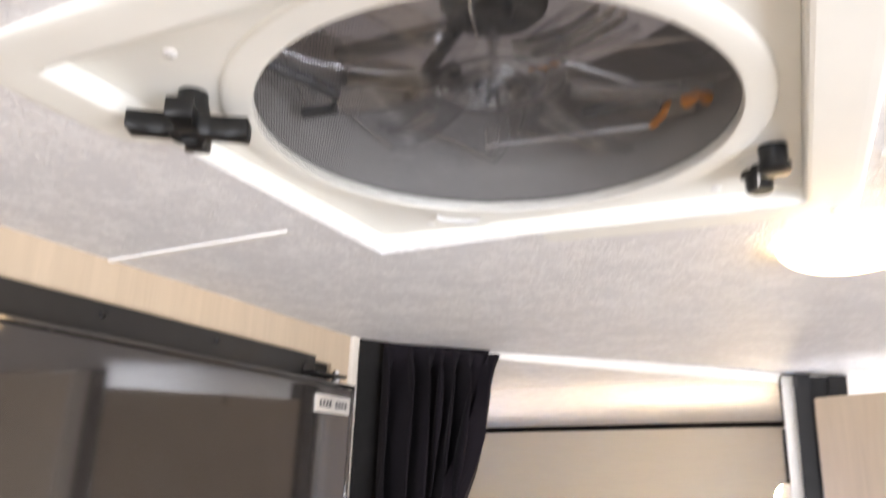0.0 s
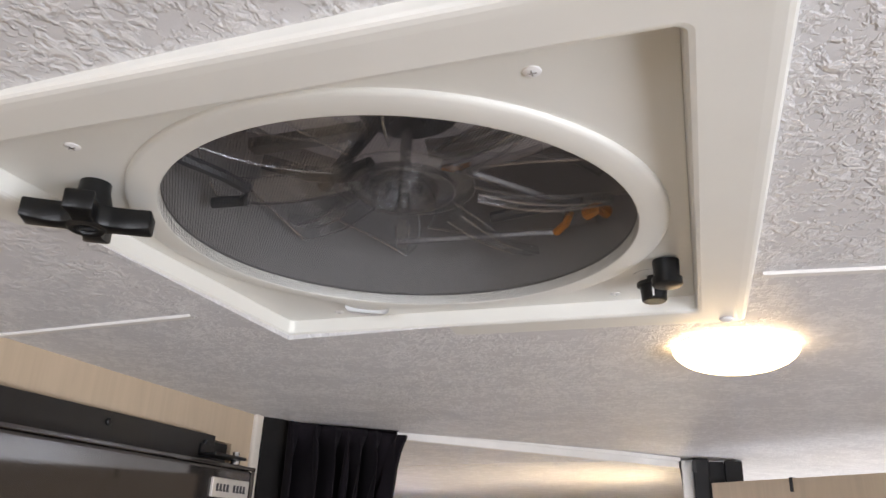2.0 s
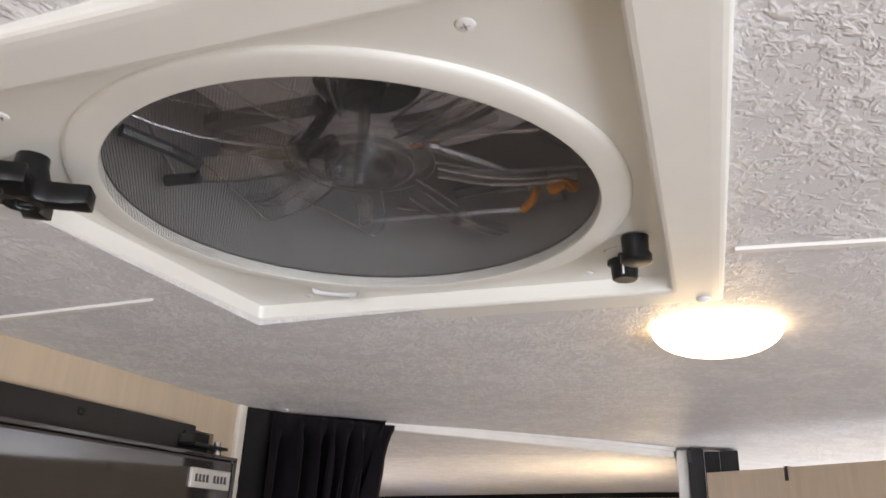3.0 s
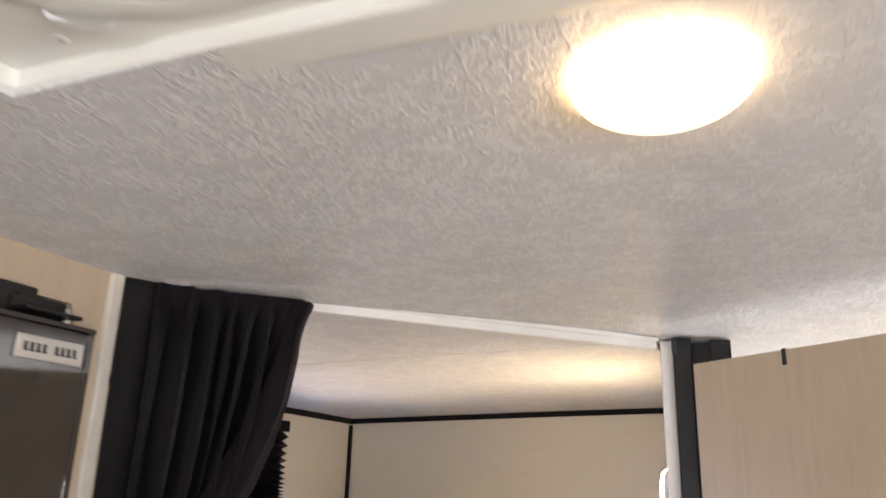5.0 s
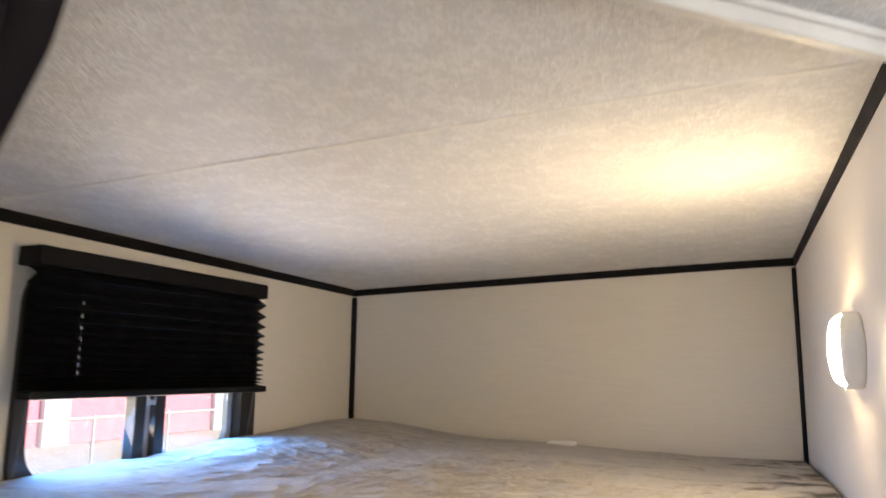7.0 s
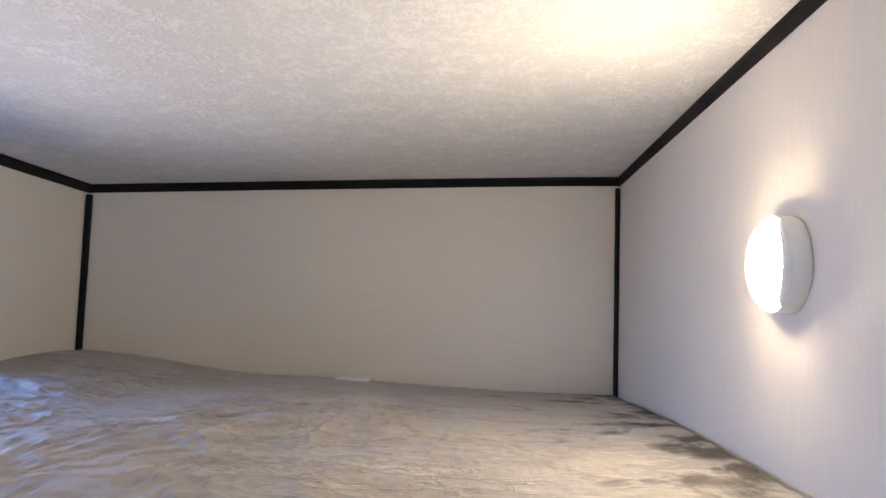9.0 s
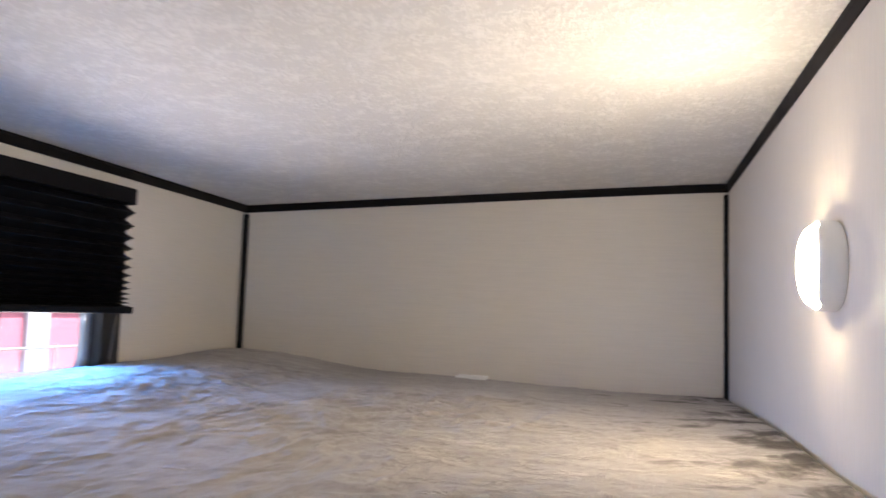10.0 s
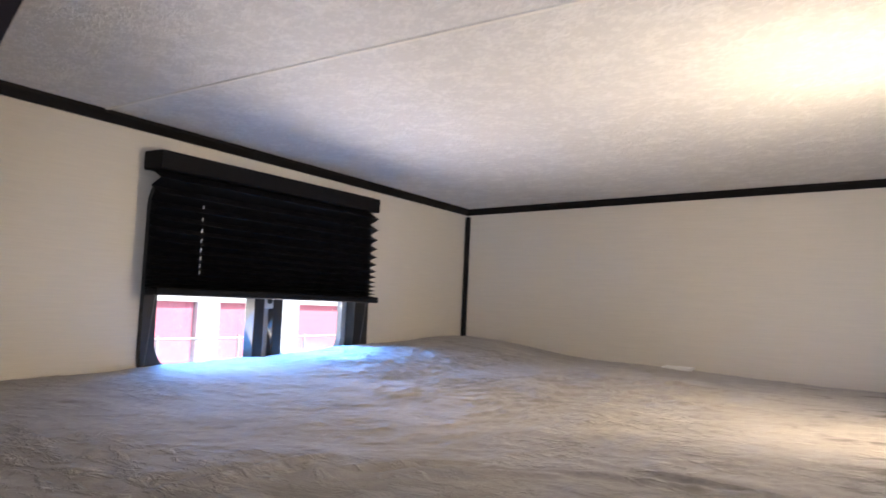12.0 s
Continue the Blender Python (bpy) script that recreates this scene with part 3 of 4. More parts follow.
for k in range(10):
    bm = bmesh.new()
    rows = []
    for i in range(8):
        f = i / 7
        r = 0.048 + 0.094 * f
        w = 0.018 + 0.020 * f
        tw = radians(42 - 22 * f)
        sweep = 0.16 * f * f
        row = []
        for j in (-1, -0.5, 0, 0.5, 1):
            a = sweep + j * w * math.cos(tw) / r
            row.append(bm.verts.new((r * math.cos(a), r * math.sin(a), 0.064 + j * w * math.sin(tw) + 0.004 * (1 - j * j))))
        rows.append(row)
    for p, q in zip(rows, rows[1:]):
        for j in range(4):
            bm.faces.new((p[j], p[j + 1], q[j + 1], q[j]))
    rim_a, rim_b, rim_c = [r[0].co.copy() for r in rows], [r[-1].co.copy() for r in rows], [v.co.copy() for v in rows[-1]]
    blade = part("blade", bm, SMOKE, fan, "clear plastic fan blade", True, pose(0, 0, 0, 0, 0, 36 * k + 8))
    edge = bmesh.new()
    for line in (rim_a, rim_b, rim_c):
        tube(edge, line, 0.0011, 5)
    part("moulded_edge", edge, BRIGHT, blade)
for k in range(3):
    a = radians(120 * k + 20)
    part("motor_arm", tube(bmesh.new(), [(0.03 * math.cos(a), 0.03 * math.sin(a), 0.126), (0.152 * math.cos(a), 0.152 * math.sin(a), 0.108)], 0.006), MOTOR, fan, "dark arm of the motor mount")
part("wire", tube(bmesh.new(), [(0.086, 0.092, 0.042), (0.095, 0.082, 0.044), (0.100, 0.070, 0.047)], 0.003), COPPER, fan, "orange sleeved wire")
part("wire", tube(bmesh.new(), [(0.112, 0.064, 0.042), (0.121, 0.058, 0.043), (0.126, 0.068, 0.044)], 0.0048), COPPER, fan, "orange sleeved wire")
part("switch_block", boxes(((0.094, 0.068, 0.048), (0.116, 0.098, 0.056)), bevel=0.002), SHAFT, fan, "small pale grey switch block")
for line in ([(-0.040, 0.086, 0.044), (0.088, 0.096, 0.044), (0.102, 0.054, 0.046)], [(0.052, -0.014, 0.044), (0.078, 0.018, 0.044), (0.103, 0.052, 0.044)], [(0.050, -0.016, 0.044), (0.100, -0.034, 0.044)]):
    part("mount_strut", tube(bmesh.new(), line, 0.0026), STRUT, fan, "clear moulded strut")
part("cable", tube(bmesh.new(), [(0.050, 0.024, 0.044), (0.100, 0.036, 0.044), (0.143, 0.044, 0.046)], 0.0014), SHAFT, fan, "thin grey cable")
part("bracket", tube(bmesh.new(), [(0.046, 0.058, 0.044), (0.112, 0.043, 0.044)], 0.0042), MOTOR, fan, "dark bracket")
part("lift_linkage", tube(bmesh.new(), [(-0.116, -0.086, 0.042), (-0.104, -0.057, 0.042), (-0.099, -0.036, 0.042), (-0.112, -0.018, 0.042), (-0.136, -0.020, 0.042)], 0.0042), MOTOR, fan, "dark lid linkage")
part("lift_arm", boxes(((-0.12, -0.012, 0.088), (-0.03, 0.0, 0.096))), MOTOR, fan, "dark lid lift arm")

for r in (0.084, 0.096, 0.108):
    arc = [(r * math.cos(radians(a)), r * math.sin(radians(a)), 0.128) for a in range(48, 106, 6)]
    part("lid_rib", tube(bmesh.new(), arc, 0.0032), RIB, vent, "pale grey moulded rib of the lid", True, pose(HX, HY, 0))
for a0, r0, r1, wide in ((64, 0.050, 0.143, 0.0075), (18, 0.050, 0.140, 0.006), (-35, 0.050, 0.140, 0.006), (112, 0.052, 0.105, 0.005), (168, 0.052, 0.100, 0.006)):
    bm = bmesh.new()
    rows = []
    for k in range(9):
        r = lerp(r0, r1, k / 8)
        drop = 0.006 * math.sin(math.pi * k / 8)
        half = wide * (1.0 - 0.45 * k / 8)
        rows.append([bm.verts.new((r, y, z)) for y, z in ((-half, 0.040 - drop), (half, 0.040 - drop), (half * 0.6, 0.047 - drop), (-half * 0.6, 0.047 - drop))])
    for p, q in zip(rows, rows[1:]):
        for k in range(4):
            bm.faces.new((p[k], p[(k + 1) % 4], q[(k + 1) % 4], q[k]))
    bm.faces.new(rows[0][::-1]), bm.faces.new(rows[-1])
    spoke = part("spoke", bm, CLEAR, fan, "thick clear plastic spoke", True, pose(0, 0, 0, 0, 0, a0))
    for sgn in (-1, 1):
        line = [(lerp(r0, r1, k / 8), sgn * wide * (1.0 - 0.45 * k / 8), 0.040 - 0.006 * math.sin(math.pi * k / 8)) for k in range(9)]
        part("moulded_edge", tube(bmesh.new(), line, 0.0009, 5), BRIGHT, spoke)
part("lift_arm", tube(bmesh.new(), [(-0.135, 0.030, 0.100), (-0.105, 0.052, 0.096), (-0.078, 0.058, 0.094), (-0.050, 0.050, 0.096)], 0.0065), MOTOR, fan, "dark lid lift arm", True)
part("nub", lathe(bmesh.new(), [(0, -0.004), (0.005, -0.002), (0.006, 0.001), (0, 0.004)], 14), PLASTIC, fan, "small white plastic nub", True, pose(-0.066, 0.058, 0.084))
part("wire", tube(bmesh.new(), [(-0.008, 0.098, 0.112), (0.004, 0.101, 0.110), (0.016, 0.100, 0.112)], 0.0028), COPPER, fan, "orange sleeved wire")

# insect screen of fine crossed wires
bm = bmesh.new()
R, P, W = 0.1504, 0.0016, 0.00012
for k in range(-92, 93):
    o = k * P
    L = math.sqrt(max(0, R * R - o * o))
    for turn in (0, 1):
        z = 0.0104 + 0.0003 * turn
        q = [(-L, o - W), (L, o - W), (L, o + W), (-L, o + W)]
        q = [((x, y) if turn == 0 else (y, x)) for x, y in q]
        c, s = math.cos(radians(38)), math.sin(radians(38))
        bm.faces.new([bm.verts.new((c * x - s * y, s * x + c * y, z)) for x, y in q])
tagged(part("insect_screen", bm, WIRE, vent, "fine dark insect screen", m=pose(HX, HY, 0)), kind="stuff")


def screw(parent, x, y, z, r=0.006):
    bm = bmesh.new()
    k = 1.0 if r > 0.0055 else 0.5
    lathe(bm, [(r, 0), (r * 0.95, -r * 0.25 * k), (r * 0.6, -r * 0.5 * k), (0, -r * 0.58 * k)], 20)
    s = part("screw", bm, PLASTIC, parent, "round screw head", True, pose(x, y, z))
    if r > 0.0055:
        return
    bm = bmesh.new()
    box(bm, (-r * 0.5, -r * 0.08, -r * 0.31), (r * 0.5, r * 0.08, -r * 0.2))
    box(bm, (-r * 0.08, -r * 0.5, -r * 0.31), (r * 0.08, r * 0.5, -r * 0.2))
    part("slot", bm, CHROME, s)


for sx in (-1, 1):
    for sy in (-1, 1):
        screw(vent, sx * 0.205, sy * 0.205, -0.0005, 0.0056)
        screw(vent, sx * 0.122, -0.153 if sy < 0 else 0.163, 0.0135, 0.0042)

# crank knob: four rounded arms on a stem
knob = part("crank_knob", lathe(bmesh.new(), [(0.008, 0.016), (0.009, 0.002), (0.0115, -0.006), (0.0115, -0.020), (0.0095, -0.022), (0.007, -0.0215), (0.006, -0.018), (0, -0.018)], 28), BLACK_PLASTIC, vent, "black four-armed crank knob", True, pose(-0.143, -0.113, 0.006, 0, 0, 32))
for k in range(4):
    bm = bmesh.new()
    prof = [(0.005, 0.0100), (0.0125, 0.0060), (0.022, 0.0058), (0.0345, 0.0082)]
    rings = []
    for i, (x, w) in enumerate(prof):
        x *= 0.8 if k % 2 else 1.0
        z0, z1 = (-0.0205, -0.0075) if i < 3 else (-0.0195, -0.0080)
        rings.append([bm.verts.new(v) for v in ((x, -w, z0), (x, w, z0), (x, w, z1), (x, -w, z1))])
    for p, q in zip(rings, rings[1:]):
        for j in range(4):
            bm.faces.new((p[j], p[(j + 1) % 4], q[(j + 1) % 4], q[j]))
    bm.faces.new(rings[0][::-1]), bm.faces.new(rings[-1])
    bmesh.ops.bevel(bm, geom=bm.edges[:], offset=0.0016, segments=2, affect="EDGES", profile=0.5)
    part("arm", bm, BLACK_PLASTIC, knob, "", True, pose(0, 0, 0, 0, 0, 90 * k))

# speed dial and fuse holder
bm = bmesh.new()
lathe(bm, [(0.0, 0.0135), (0.0105, 0.0135), (0.0098, 0.000), (0.0118, -0.0005), (0.0118, -0.0058), (0.0105, -0.0068), (0, -0.0068)], 28)
part("fuse_holder", bm, BLACK_PLASTIC, vent, "black fuse cap", True, pose(0.164, 0.092, 0) @ Matrix.Diagonal((0.88, 0.88, 0.9, 1)))
bm = bmesh.new()
lathe(bm, [(0, 0.0135), (0.005, 0.0135), (0.005, 0.0075), (0.0135, 0.0075), (0.0135, 0.0050), (0.0110, 0.0040), (0.0102, -0.0070), (0.0088, -0.0082), (0, -0.0082)], 28)
dial = part("speed_dial", bm, BLACK_PLASTIC, vent, "black speed dial with a white mark", True, pose(0.1535, 0.123, 0) @ Matrix.Diagonal((0.88, 0.88, 0.9, 1)))
part("mark", boxes(((-0.0007, -0.0114, -0.006), (0.0007, -0.0098, 0.003))), PLASTIC, dial)
part("printed_scale", lathe(bmesh.new(), [(0.014, 0.0131), (0.0145, 0.0131)], 24, radians(200), radians(420)), INK, vent, m=pose(0.1535, 0.123, 0))
bm = bmesh.new()
lathe(bm, [(0.019, 0.0135), (0.019, 0.010), (0.016, 0.0075), (0, 0.007)], 28, 0, math.pi)
part("pull_tab", bm, PLASTIC, vent, "white rounded tab", True, pose(-0.085, 0.142, -0.003, 0, 0, 30) @ Matrix.Diagonal((1, 0.6, 1, 1)))


# ---- ceiling lamp ----
lamp = thing("ceiling_lamp", "lit round ceiling lamp with a warm white dome", "lamp", (0.051, 0.713, top(0.051, 0.713) - 0.0005))
part("base", lathe(bmesh.new(), [(0, 0.0), (0.0525, 0.0), (0.0525, -0.0022), (0, -0.0022)], 48), PLASTIC, lamp, "white base plate", True)
part("diffuser", lathe(bmesh.new(), [(0.0552 * math.cos(radians(a)) ** 0.8, -0.0024 - 0.0218 * math.sin(radians(a))) for a in range(0, 90, 9)] + [(0, -0.0242)], 64), LAMP_GLOW, lamp, "glowing milky diffuser", True)

# ---- wall lamp in the bunk ----
sconce = thing("wall_lamp", "lit round wall lamp with a white housing", "lamp", (-0.0295, 1.963, 1.717), (0, -90, 1.0))
part("base", lathe(bmesh.new(), [(0, 0.0), (0.0475, 0.0), (0.0485, 0.002), (0.0485, 0.0186), (0.0478, 0.0196), (0.0455, 0.0196), (0.0455, 0.017), (0, 0.017)], 48), PLASTIC, sconce, smooth=True)
part("diffuser", lathe(bmesh.new(), [(0.0447, 0.0190), (0.0440, 0.0225), (0.0422, 0.0260), (0.039, 0.0294), (0.033, 0.0324), (0.020, 0.0347), (0, 0.0358)], 48), SCONCE_GLOW, sconce, "glowing milky diffuser", True)
# unlit lip round the side that faces the bunk's opening, tapering out at its ends
bm = bmesh.new()
prev = None
for k in range(41):
    d = lerp(-60, 60, k / 40)
    rise = 0.0012 + 0.0066 * math.sqrt(max(0.0, 1 - (d / 60) ** 2))
    c, t = math.cos(radians(d - 90)), math.sin(radians(d - 90))
    ring = [bm.verts.new((r * c, r * t, z)) for r, z in ((0.0458, 0.0197), (0.0487, 0.0197), (0.0482, 0.0197 + rise * 0.65), (0.0458, 0.0197 + rise), (0.0450, 0.0197 + rise * 0.9))]
    for j in range(5):
        if prev:
            bm.faces.new((prev[j], prev[(j + 1) % 5], ring[(j + 1) % 5], ring[j]))
    if k in (0, 40):
        bm.faces.new(ring)
    prev = ring
part("shroud", bm, PLASTIC, sconce, "unlit white side shroud", True)


# ---- bunk mattress ----
def edge_y(x):
    """Near edge of the mattress: square end, then the slanted side."""
    t = (x - TA.x) / (TB.x - TA.x)
    return max(0.962, TA.y + (TB.y - TA.y) * t + 0.036)


def smooth01(t):
    t = min(1, max(0, t))
    return t * t * (3 - 2 * t)


def lattice(x, y, seed):
    """Smooth noise from -1 to 1 on arrays."""
    def corner(i, j):
        n = np.sin(i * 127.1 + j * 311.7 + seed * 74.7) * 43758.5453
        return 2 * (n - np.floor(n)) - 1
    i, j = np.floor(x), np.floor(y)
    u, w = x - i, y - j
    u, w = u * u * u * (u * (6 * u - 15) + 10), w * w * w * (w * (6 * w - 15) + 10)
    return (corner(i, j) * (1 - u) + corner(i + 1, j) * u) * (1 - w) + (corner(i, j + 1) * (1 - u) + corner(i + 1, j + 1) * u) * w


def ease(t):
    t = np.clip(t, 0, 1)
    return t * t * (3 - 2 * t)


def ridges(x, y, turn, along, across, seed):
    """Wandering creases: lines along the direction turn, spaced about 1/across."""
    u, w = x * math.cos(turn) + y * math.sin(turn), y * math.cos(turn) - x * math.sin(turn)
    w = w + 0.035 * lattice(u * 9, w * 9, seed + 3) + 0.012 * lattice(u * 26, w * 26, seed + 5)
    return (1 - np.abs(lattice(u * along, w * across, seed))) ** 4


def bed_top(x, y):
    """Height of the cover: sag, broad swells, fine crumpling and a few long creases."""
    z = 1.502 + 0.041 * ease((y - 1.55) / 1.2) * ease((-0.78 - x) / 0.45)
    z = z - 0.012 * ease((y - 2.2) / 0.6) * ease((x + 0.75) / 0.5)
    z = z - 0.010 * ease((1.75 - y) / 0.5) * ease((-0.9 - x) / 0.3)
    z = z + 0.0035 * lattice(x * 2.2 + y * 0.8, y * 5.0 - x * 2.0, 1) + 0.0018 * lattice(x * 5.5 + 3, y * 9.0, 2)
    zone = np.exp(-((x + 0.86) / 0.30) ** 2 - ((y - 2.30) / 0.30) ** 2) + np.exp(-((x + 0.56) / 0.18) ** 2 - ((y - 2.05) / 0.28) ** 2)
    rumpled = np.minimum(1, 0.18 + 1.1 * zone) * ease((lattice(x * 6.0, y * 4.0, 20) + 0.9) / 1.0)
    z = z + 0.0044 * rumpled * ridges(x, y, 1.38, 6, 19, 31)
    z = z + 0.0050 * rumpled * ridges(x, y, 1.12, 12, 34, 41)
    z = z + 0.0026 * (0.25 + rumpled) * ridges(x, y, 1.55, 24, 56, 51)
    z = z + 0.0007 * lattice(x * 62, y * 62, 61)
    for fx, fy, turn, size in ((-0.49, 1.42, 1.15, 0.007), (-0.44, 1.44, 0.75, 0.006), (-0.35, 1.53, 0.25, 0.006), (-0.30, 1.58, -0.2, 0.005), (-0.55, 1.36, 1.5, 0.005), (-0.60, 2.18, 0.75, 0.005), (-0.52, 2.33, 0.7, 0.006), (-0.78, 2.24, 0.8, 0.005)):
        u, w = (x - fx) * math.cos(turn) + (y - fy) * math.sin(turn), (y - fy) * math.cos(turn) - (x - fx) * math.sin(turn)
        w = w + 0.024 * lattice(u * 14, fx * 9 + w * 6, 71)
        z = z + size * np.exp(-(u / 0.085) ** 2) * (np.exp(-(w / 0.0075) ** 2) - 0.4 * np.exp(-((w - 0.016) / 0.010) ** 2))
    return z


def grid_mesh(name, co, mat):
    """A smooth sheet through a grid of points."""
    n, k = co.shape[:2]
    ids = np.arange(n * k).reshape(n, k)
    quads = np.stack((ids[:-1, :-1], ids[1:, :-1], ids[1:, 1:], ids[:-1, 1:]), -1).reshape(-1, 4)
    me = bpy.data.meshes.new(name)
    me.from_pydata(co.reshape(-1, 3).tolist(), [], quads.tolist())
    me.materials.append(mat)
    me.shade_smooth()
    return me


NX, NY = 340, 520
x0, x1, y1 = XL + 0.002, XN - 0.0015, YB - 0.002
gx = np.linspace(x0, x1, NX + 1)[:, None] + np.zeros((1, NY + 1))
near = np.array([edge_y(x) for x in np.linspace(x0, x1, NX + 1)])[:, None]
gy = near + (y1 - near) * np.linspace(0, 1, NY + 1)[None, :]
to_wall, to_edge = np.minimum(np.minimum(gx - x0, x1 - gx), y1 - gy) / 0.012, (gy - near) * 0.72 / 0.013
lip = np.clip(1 - np.minimum(to_wall, to_edge), 0, 1)
gz = bed_top(gx, gy) - 0.010 * (1 - np.sqrt(1 - lip * lip))
gx = gx + (XE - XN) * (YB - gy) / (YB - 1.632) * ease((gx + 0.5) / 0.45)
sheet = np.stack((gx, gy, gz), -1)
mattress = thing("bunk_mattress", "bunk mattress in a rumpled grey-brown plush cover", "mattress", (0, 0, 0))
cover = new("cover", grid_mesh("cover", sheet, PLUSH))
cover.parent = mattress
loop = np.concatenate((sheet[:, 0], sheet[-1, 1:], sheet[-2::-1, -1], sheet[0, -2:0:-1]))
side = bmesh.new()
up_ring = [side.verts.new((x, y, z - 0.0002)) for x, y, z in loop]
low_ring = [side.verts.new((x, y, 1.371)) for x, y, z in loop]
for i in range(len(loop)):
    k = (i + 1) % len(loop)
    side.faces.new((low_ring[i], low_ring[k], up_ring[k], up_ring[i]))
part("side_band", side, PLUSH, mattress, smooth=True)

solid("wall_clip", boxes(((-0.656, 2.806, 1.494), (-0.584, 2.843, 1.507)), ((-0.656, 2.838, 1.488), (-0.584, 2.8445, 1.508)), bevel=0.0015), PLASTIC,
               "small white plastic clip on the wall above the mattress", "clip")


# ---- curtain ----
RIGHT = [(1.966, -0.444), (1.955, -0.4455), (1.93, -0.4510), (1.905, -0.4545), (1.88, -0.4555), (1.83, -0.461), (1.77, -0.473), (1.72, -0.486), (1.66, -0.508), (1.58, -0.535), (1.45, -0.553), (1.2, -0.555)]


def right_x(z):
    for (za, xa), (zb, xb) in zip(RIGHT, RIGHT[1:]):
        if za >= z >= zb:
            return lerp(xa, xb, (za - z) / (za - zb))
    return RIGHT[-1][1]


bm = bmesh.new()
NU, NV = 300, 84
FOLDS, S1 = 6.6, 0.80
CA = Vector((-0.582, 1.008))


def curtain_end(z):
    x = right_x(z) + 0.004
    return Vector((x, 1.146 + (x + 0.441) * 0.964))


LTOP = (curtain_end(1.95) - CA).length
WAY = (curtain_end(1.95) - CA).normalized()
rows = []
for v in range(NV + 1):
    z = 1.9595 - (1.9595 - 1.30) * v / NV
    drop = (1.9595 - z)
    reach = (curtain_end(z) - CA).length
    gather = smooth01(drop / 0.30)
    w = lerp(0.026, 0.062, gather)
    row = []
    for u in range(NU + 1):
        s = u / NU
        if s <= S1:
            f = s / S1
            squeeze = lerp(1.0, min(1.0, reach / LTOP), 0.75)
            t = f * (LTOP - 0.024) * squeeze
            lean = 0.30 * gather * noise.noise(Vector((f * 3.0, 8.0, z * 2.5)))
            ph = 2 * math.pi * (FOLDS * f + 0.22 * math.sin(9 * f + 1) + 0.12 * math.sin(23 * f) + lean)
            size = 1.0 + 0.8 * noise.noise(Vector((f * 5.5, 1.0, 4.0 + z * 1.4)))
            amp = (0.004 + 0.024 * smooth01(drop / 0.06) + 0.016 * gather) * size * smooth01(f / 0.04 + 0.3)
            lobe = 2 * abs(math.sin(ph / 2)) ** 0.8 - 1
            pinch = 0.006 * math.exp(-((drop - 0.055) / 0.022) ** 2) * noise.noise(Vector((f * 11, 3.0, 0.5)))
            off = -amp * lobe + pinch + 0.006 * noise.noise(Vector((f * 8, z * 7, 7))) - 0.018
            t += 0.0075 * math.sin(ph) * smooth01(f / 0.05) * (0.6 + 0.4 * math.sin(z * 23 + 5 * f))
            t = min(t, max(0.01, reach - 0.3 * w))
            hang = 0.0
        else:
            q = (s - S1) / (1 - S1)
            t = reach - w * (1 - q)
            off = -0.026 - 0.026 * gather * math.sin(math.pi * (0.18 + 0.7 * q)) + 0.016 * q ** 3 + 0.006 * noise.noise(Vector((q * 4, z * 11, 2)))
            off += 0.006 * (1 - gather) * math.sin(q * 7)
            hang = 0.3
        p = CA + WAY * t + TN * off
        zz = z - 0.0025 * (1 - smooth01(drop / 0.02)) * (1 + hang) - 0.004 * s * (1 - smooth01(drop / 0.05))
        row.append(bm.verts.new((p.x, p.y, zz)))
    rows.append(row)
for p, q in zip(rows, rows[1:]):
    for k in range(NU):
        bm.faces.new((p[k], p[k + 1], q[k + 1], q[k]))
curtain = thing("curtain", "dark charcoal pleated curtain drawn aside and tied back", "curtain", (0, 0, 0))
pleats = part("pleated_cloth", bm, CLOTH, curtain, smooth=True)
sol = pleats.modifiers.new("thickness", "SOLIDIFY")
sol.thickness, sol.offset = 0.0016, 0
bm = bmesh.new()
prev = None
for v in range(40):
    z = 1.968 - (1.968 - 1.30) * v / 39
    row = []
    for k in range(13):
        s = k / 12
        w = 0.002 * math.sin(s * 5 + z * 9) + 0.003 * smooth01((s - 0.8) / 0.2)
        row.append(bm.verts.new((-0.5965 + 0.016 * s + w, 0.9715 + 0.046 * s, z)))
    if prev:
        for k in range(12):
            bm.faces.new((prev[k], prev[k + 1], row[k + 1], row[k]))
    prev = row
flat = part("leading_edge", bm, SLATE_CLOTH, curtain, "flat slate-grey hem fixed to the cabinet edge", True)
sol = flat.modifiers.new("thickness", "SOLIDIFY")
sol.thickness, sol.offset = 0.002, 0
part("heading_tape", slanted(-0.016, -0.0135, 0.035, 0.184, 1.948, 1.966), CLOTH, curtain, "dark heading tape")
part("runner_rail", slanted(-0.018, -0.007, 0.02, 0.185, 1.9625, 1.970), DARK_FRAME, curtain, "dark runner rail")
# loop of cloth that ties the folds back to the cabinet edge
bm = bmesh.new()
rings = []
for k in range(25):
    q = k / 24
    x, y, z = lerp(-0.585, -0.530, q), lerp(0.985, 1.02, q) - 0.020 * math.sin(math.pi * q), lerp(1.665, 1.585, q) - 0.010 * math.sin(math.pi * q)
    rings.append([bm.verts.new(p) for p in ((x, y, z - 0.026), (x + 0.001, y - 0.003, z - 0.020), (x, y - 0.002, z), (x + 0.001, y - 0.003, z + 0.020), (x, y, z + 0.026))])
for p, r in zip(rings, rings[1:]):
    for k in range(4):
        bm.faces.new((p[k], p[k + 1], r[k + 1], r[k]))
tie = part("tieback", bm, CLOTH, curtain, "dark cloth tieback", True)
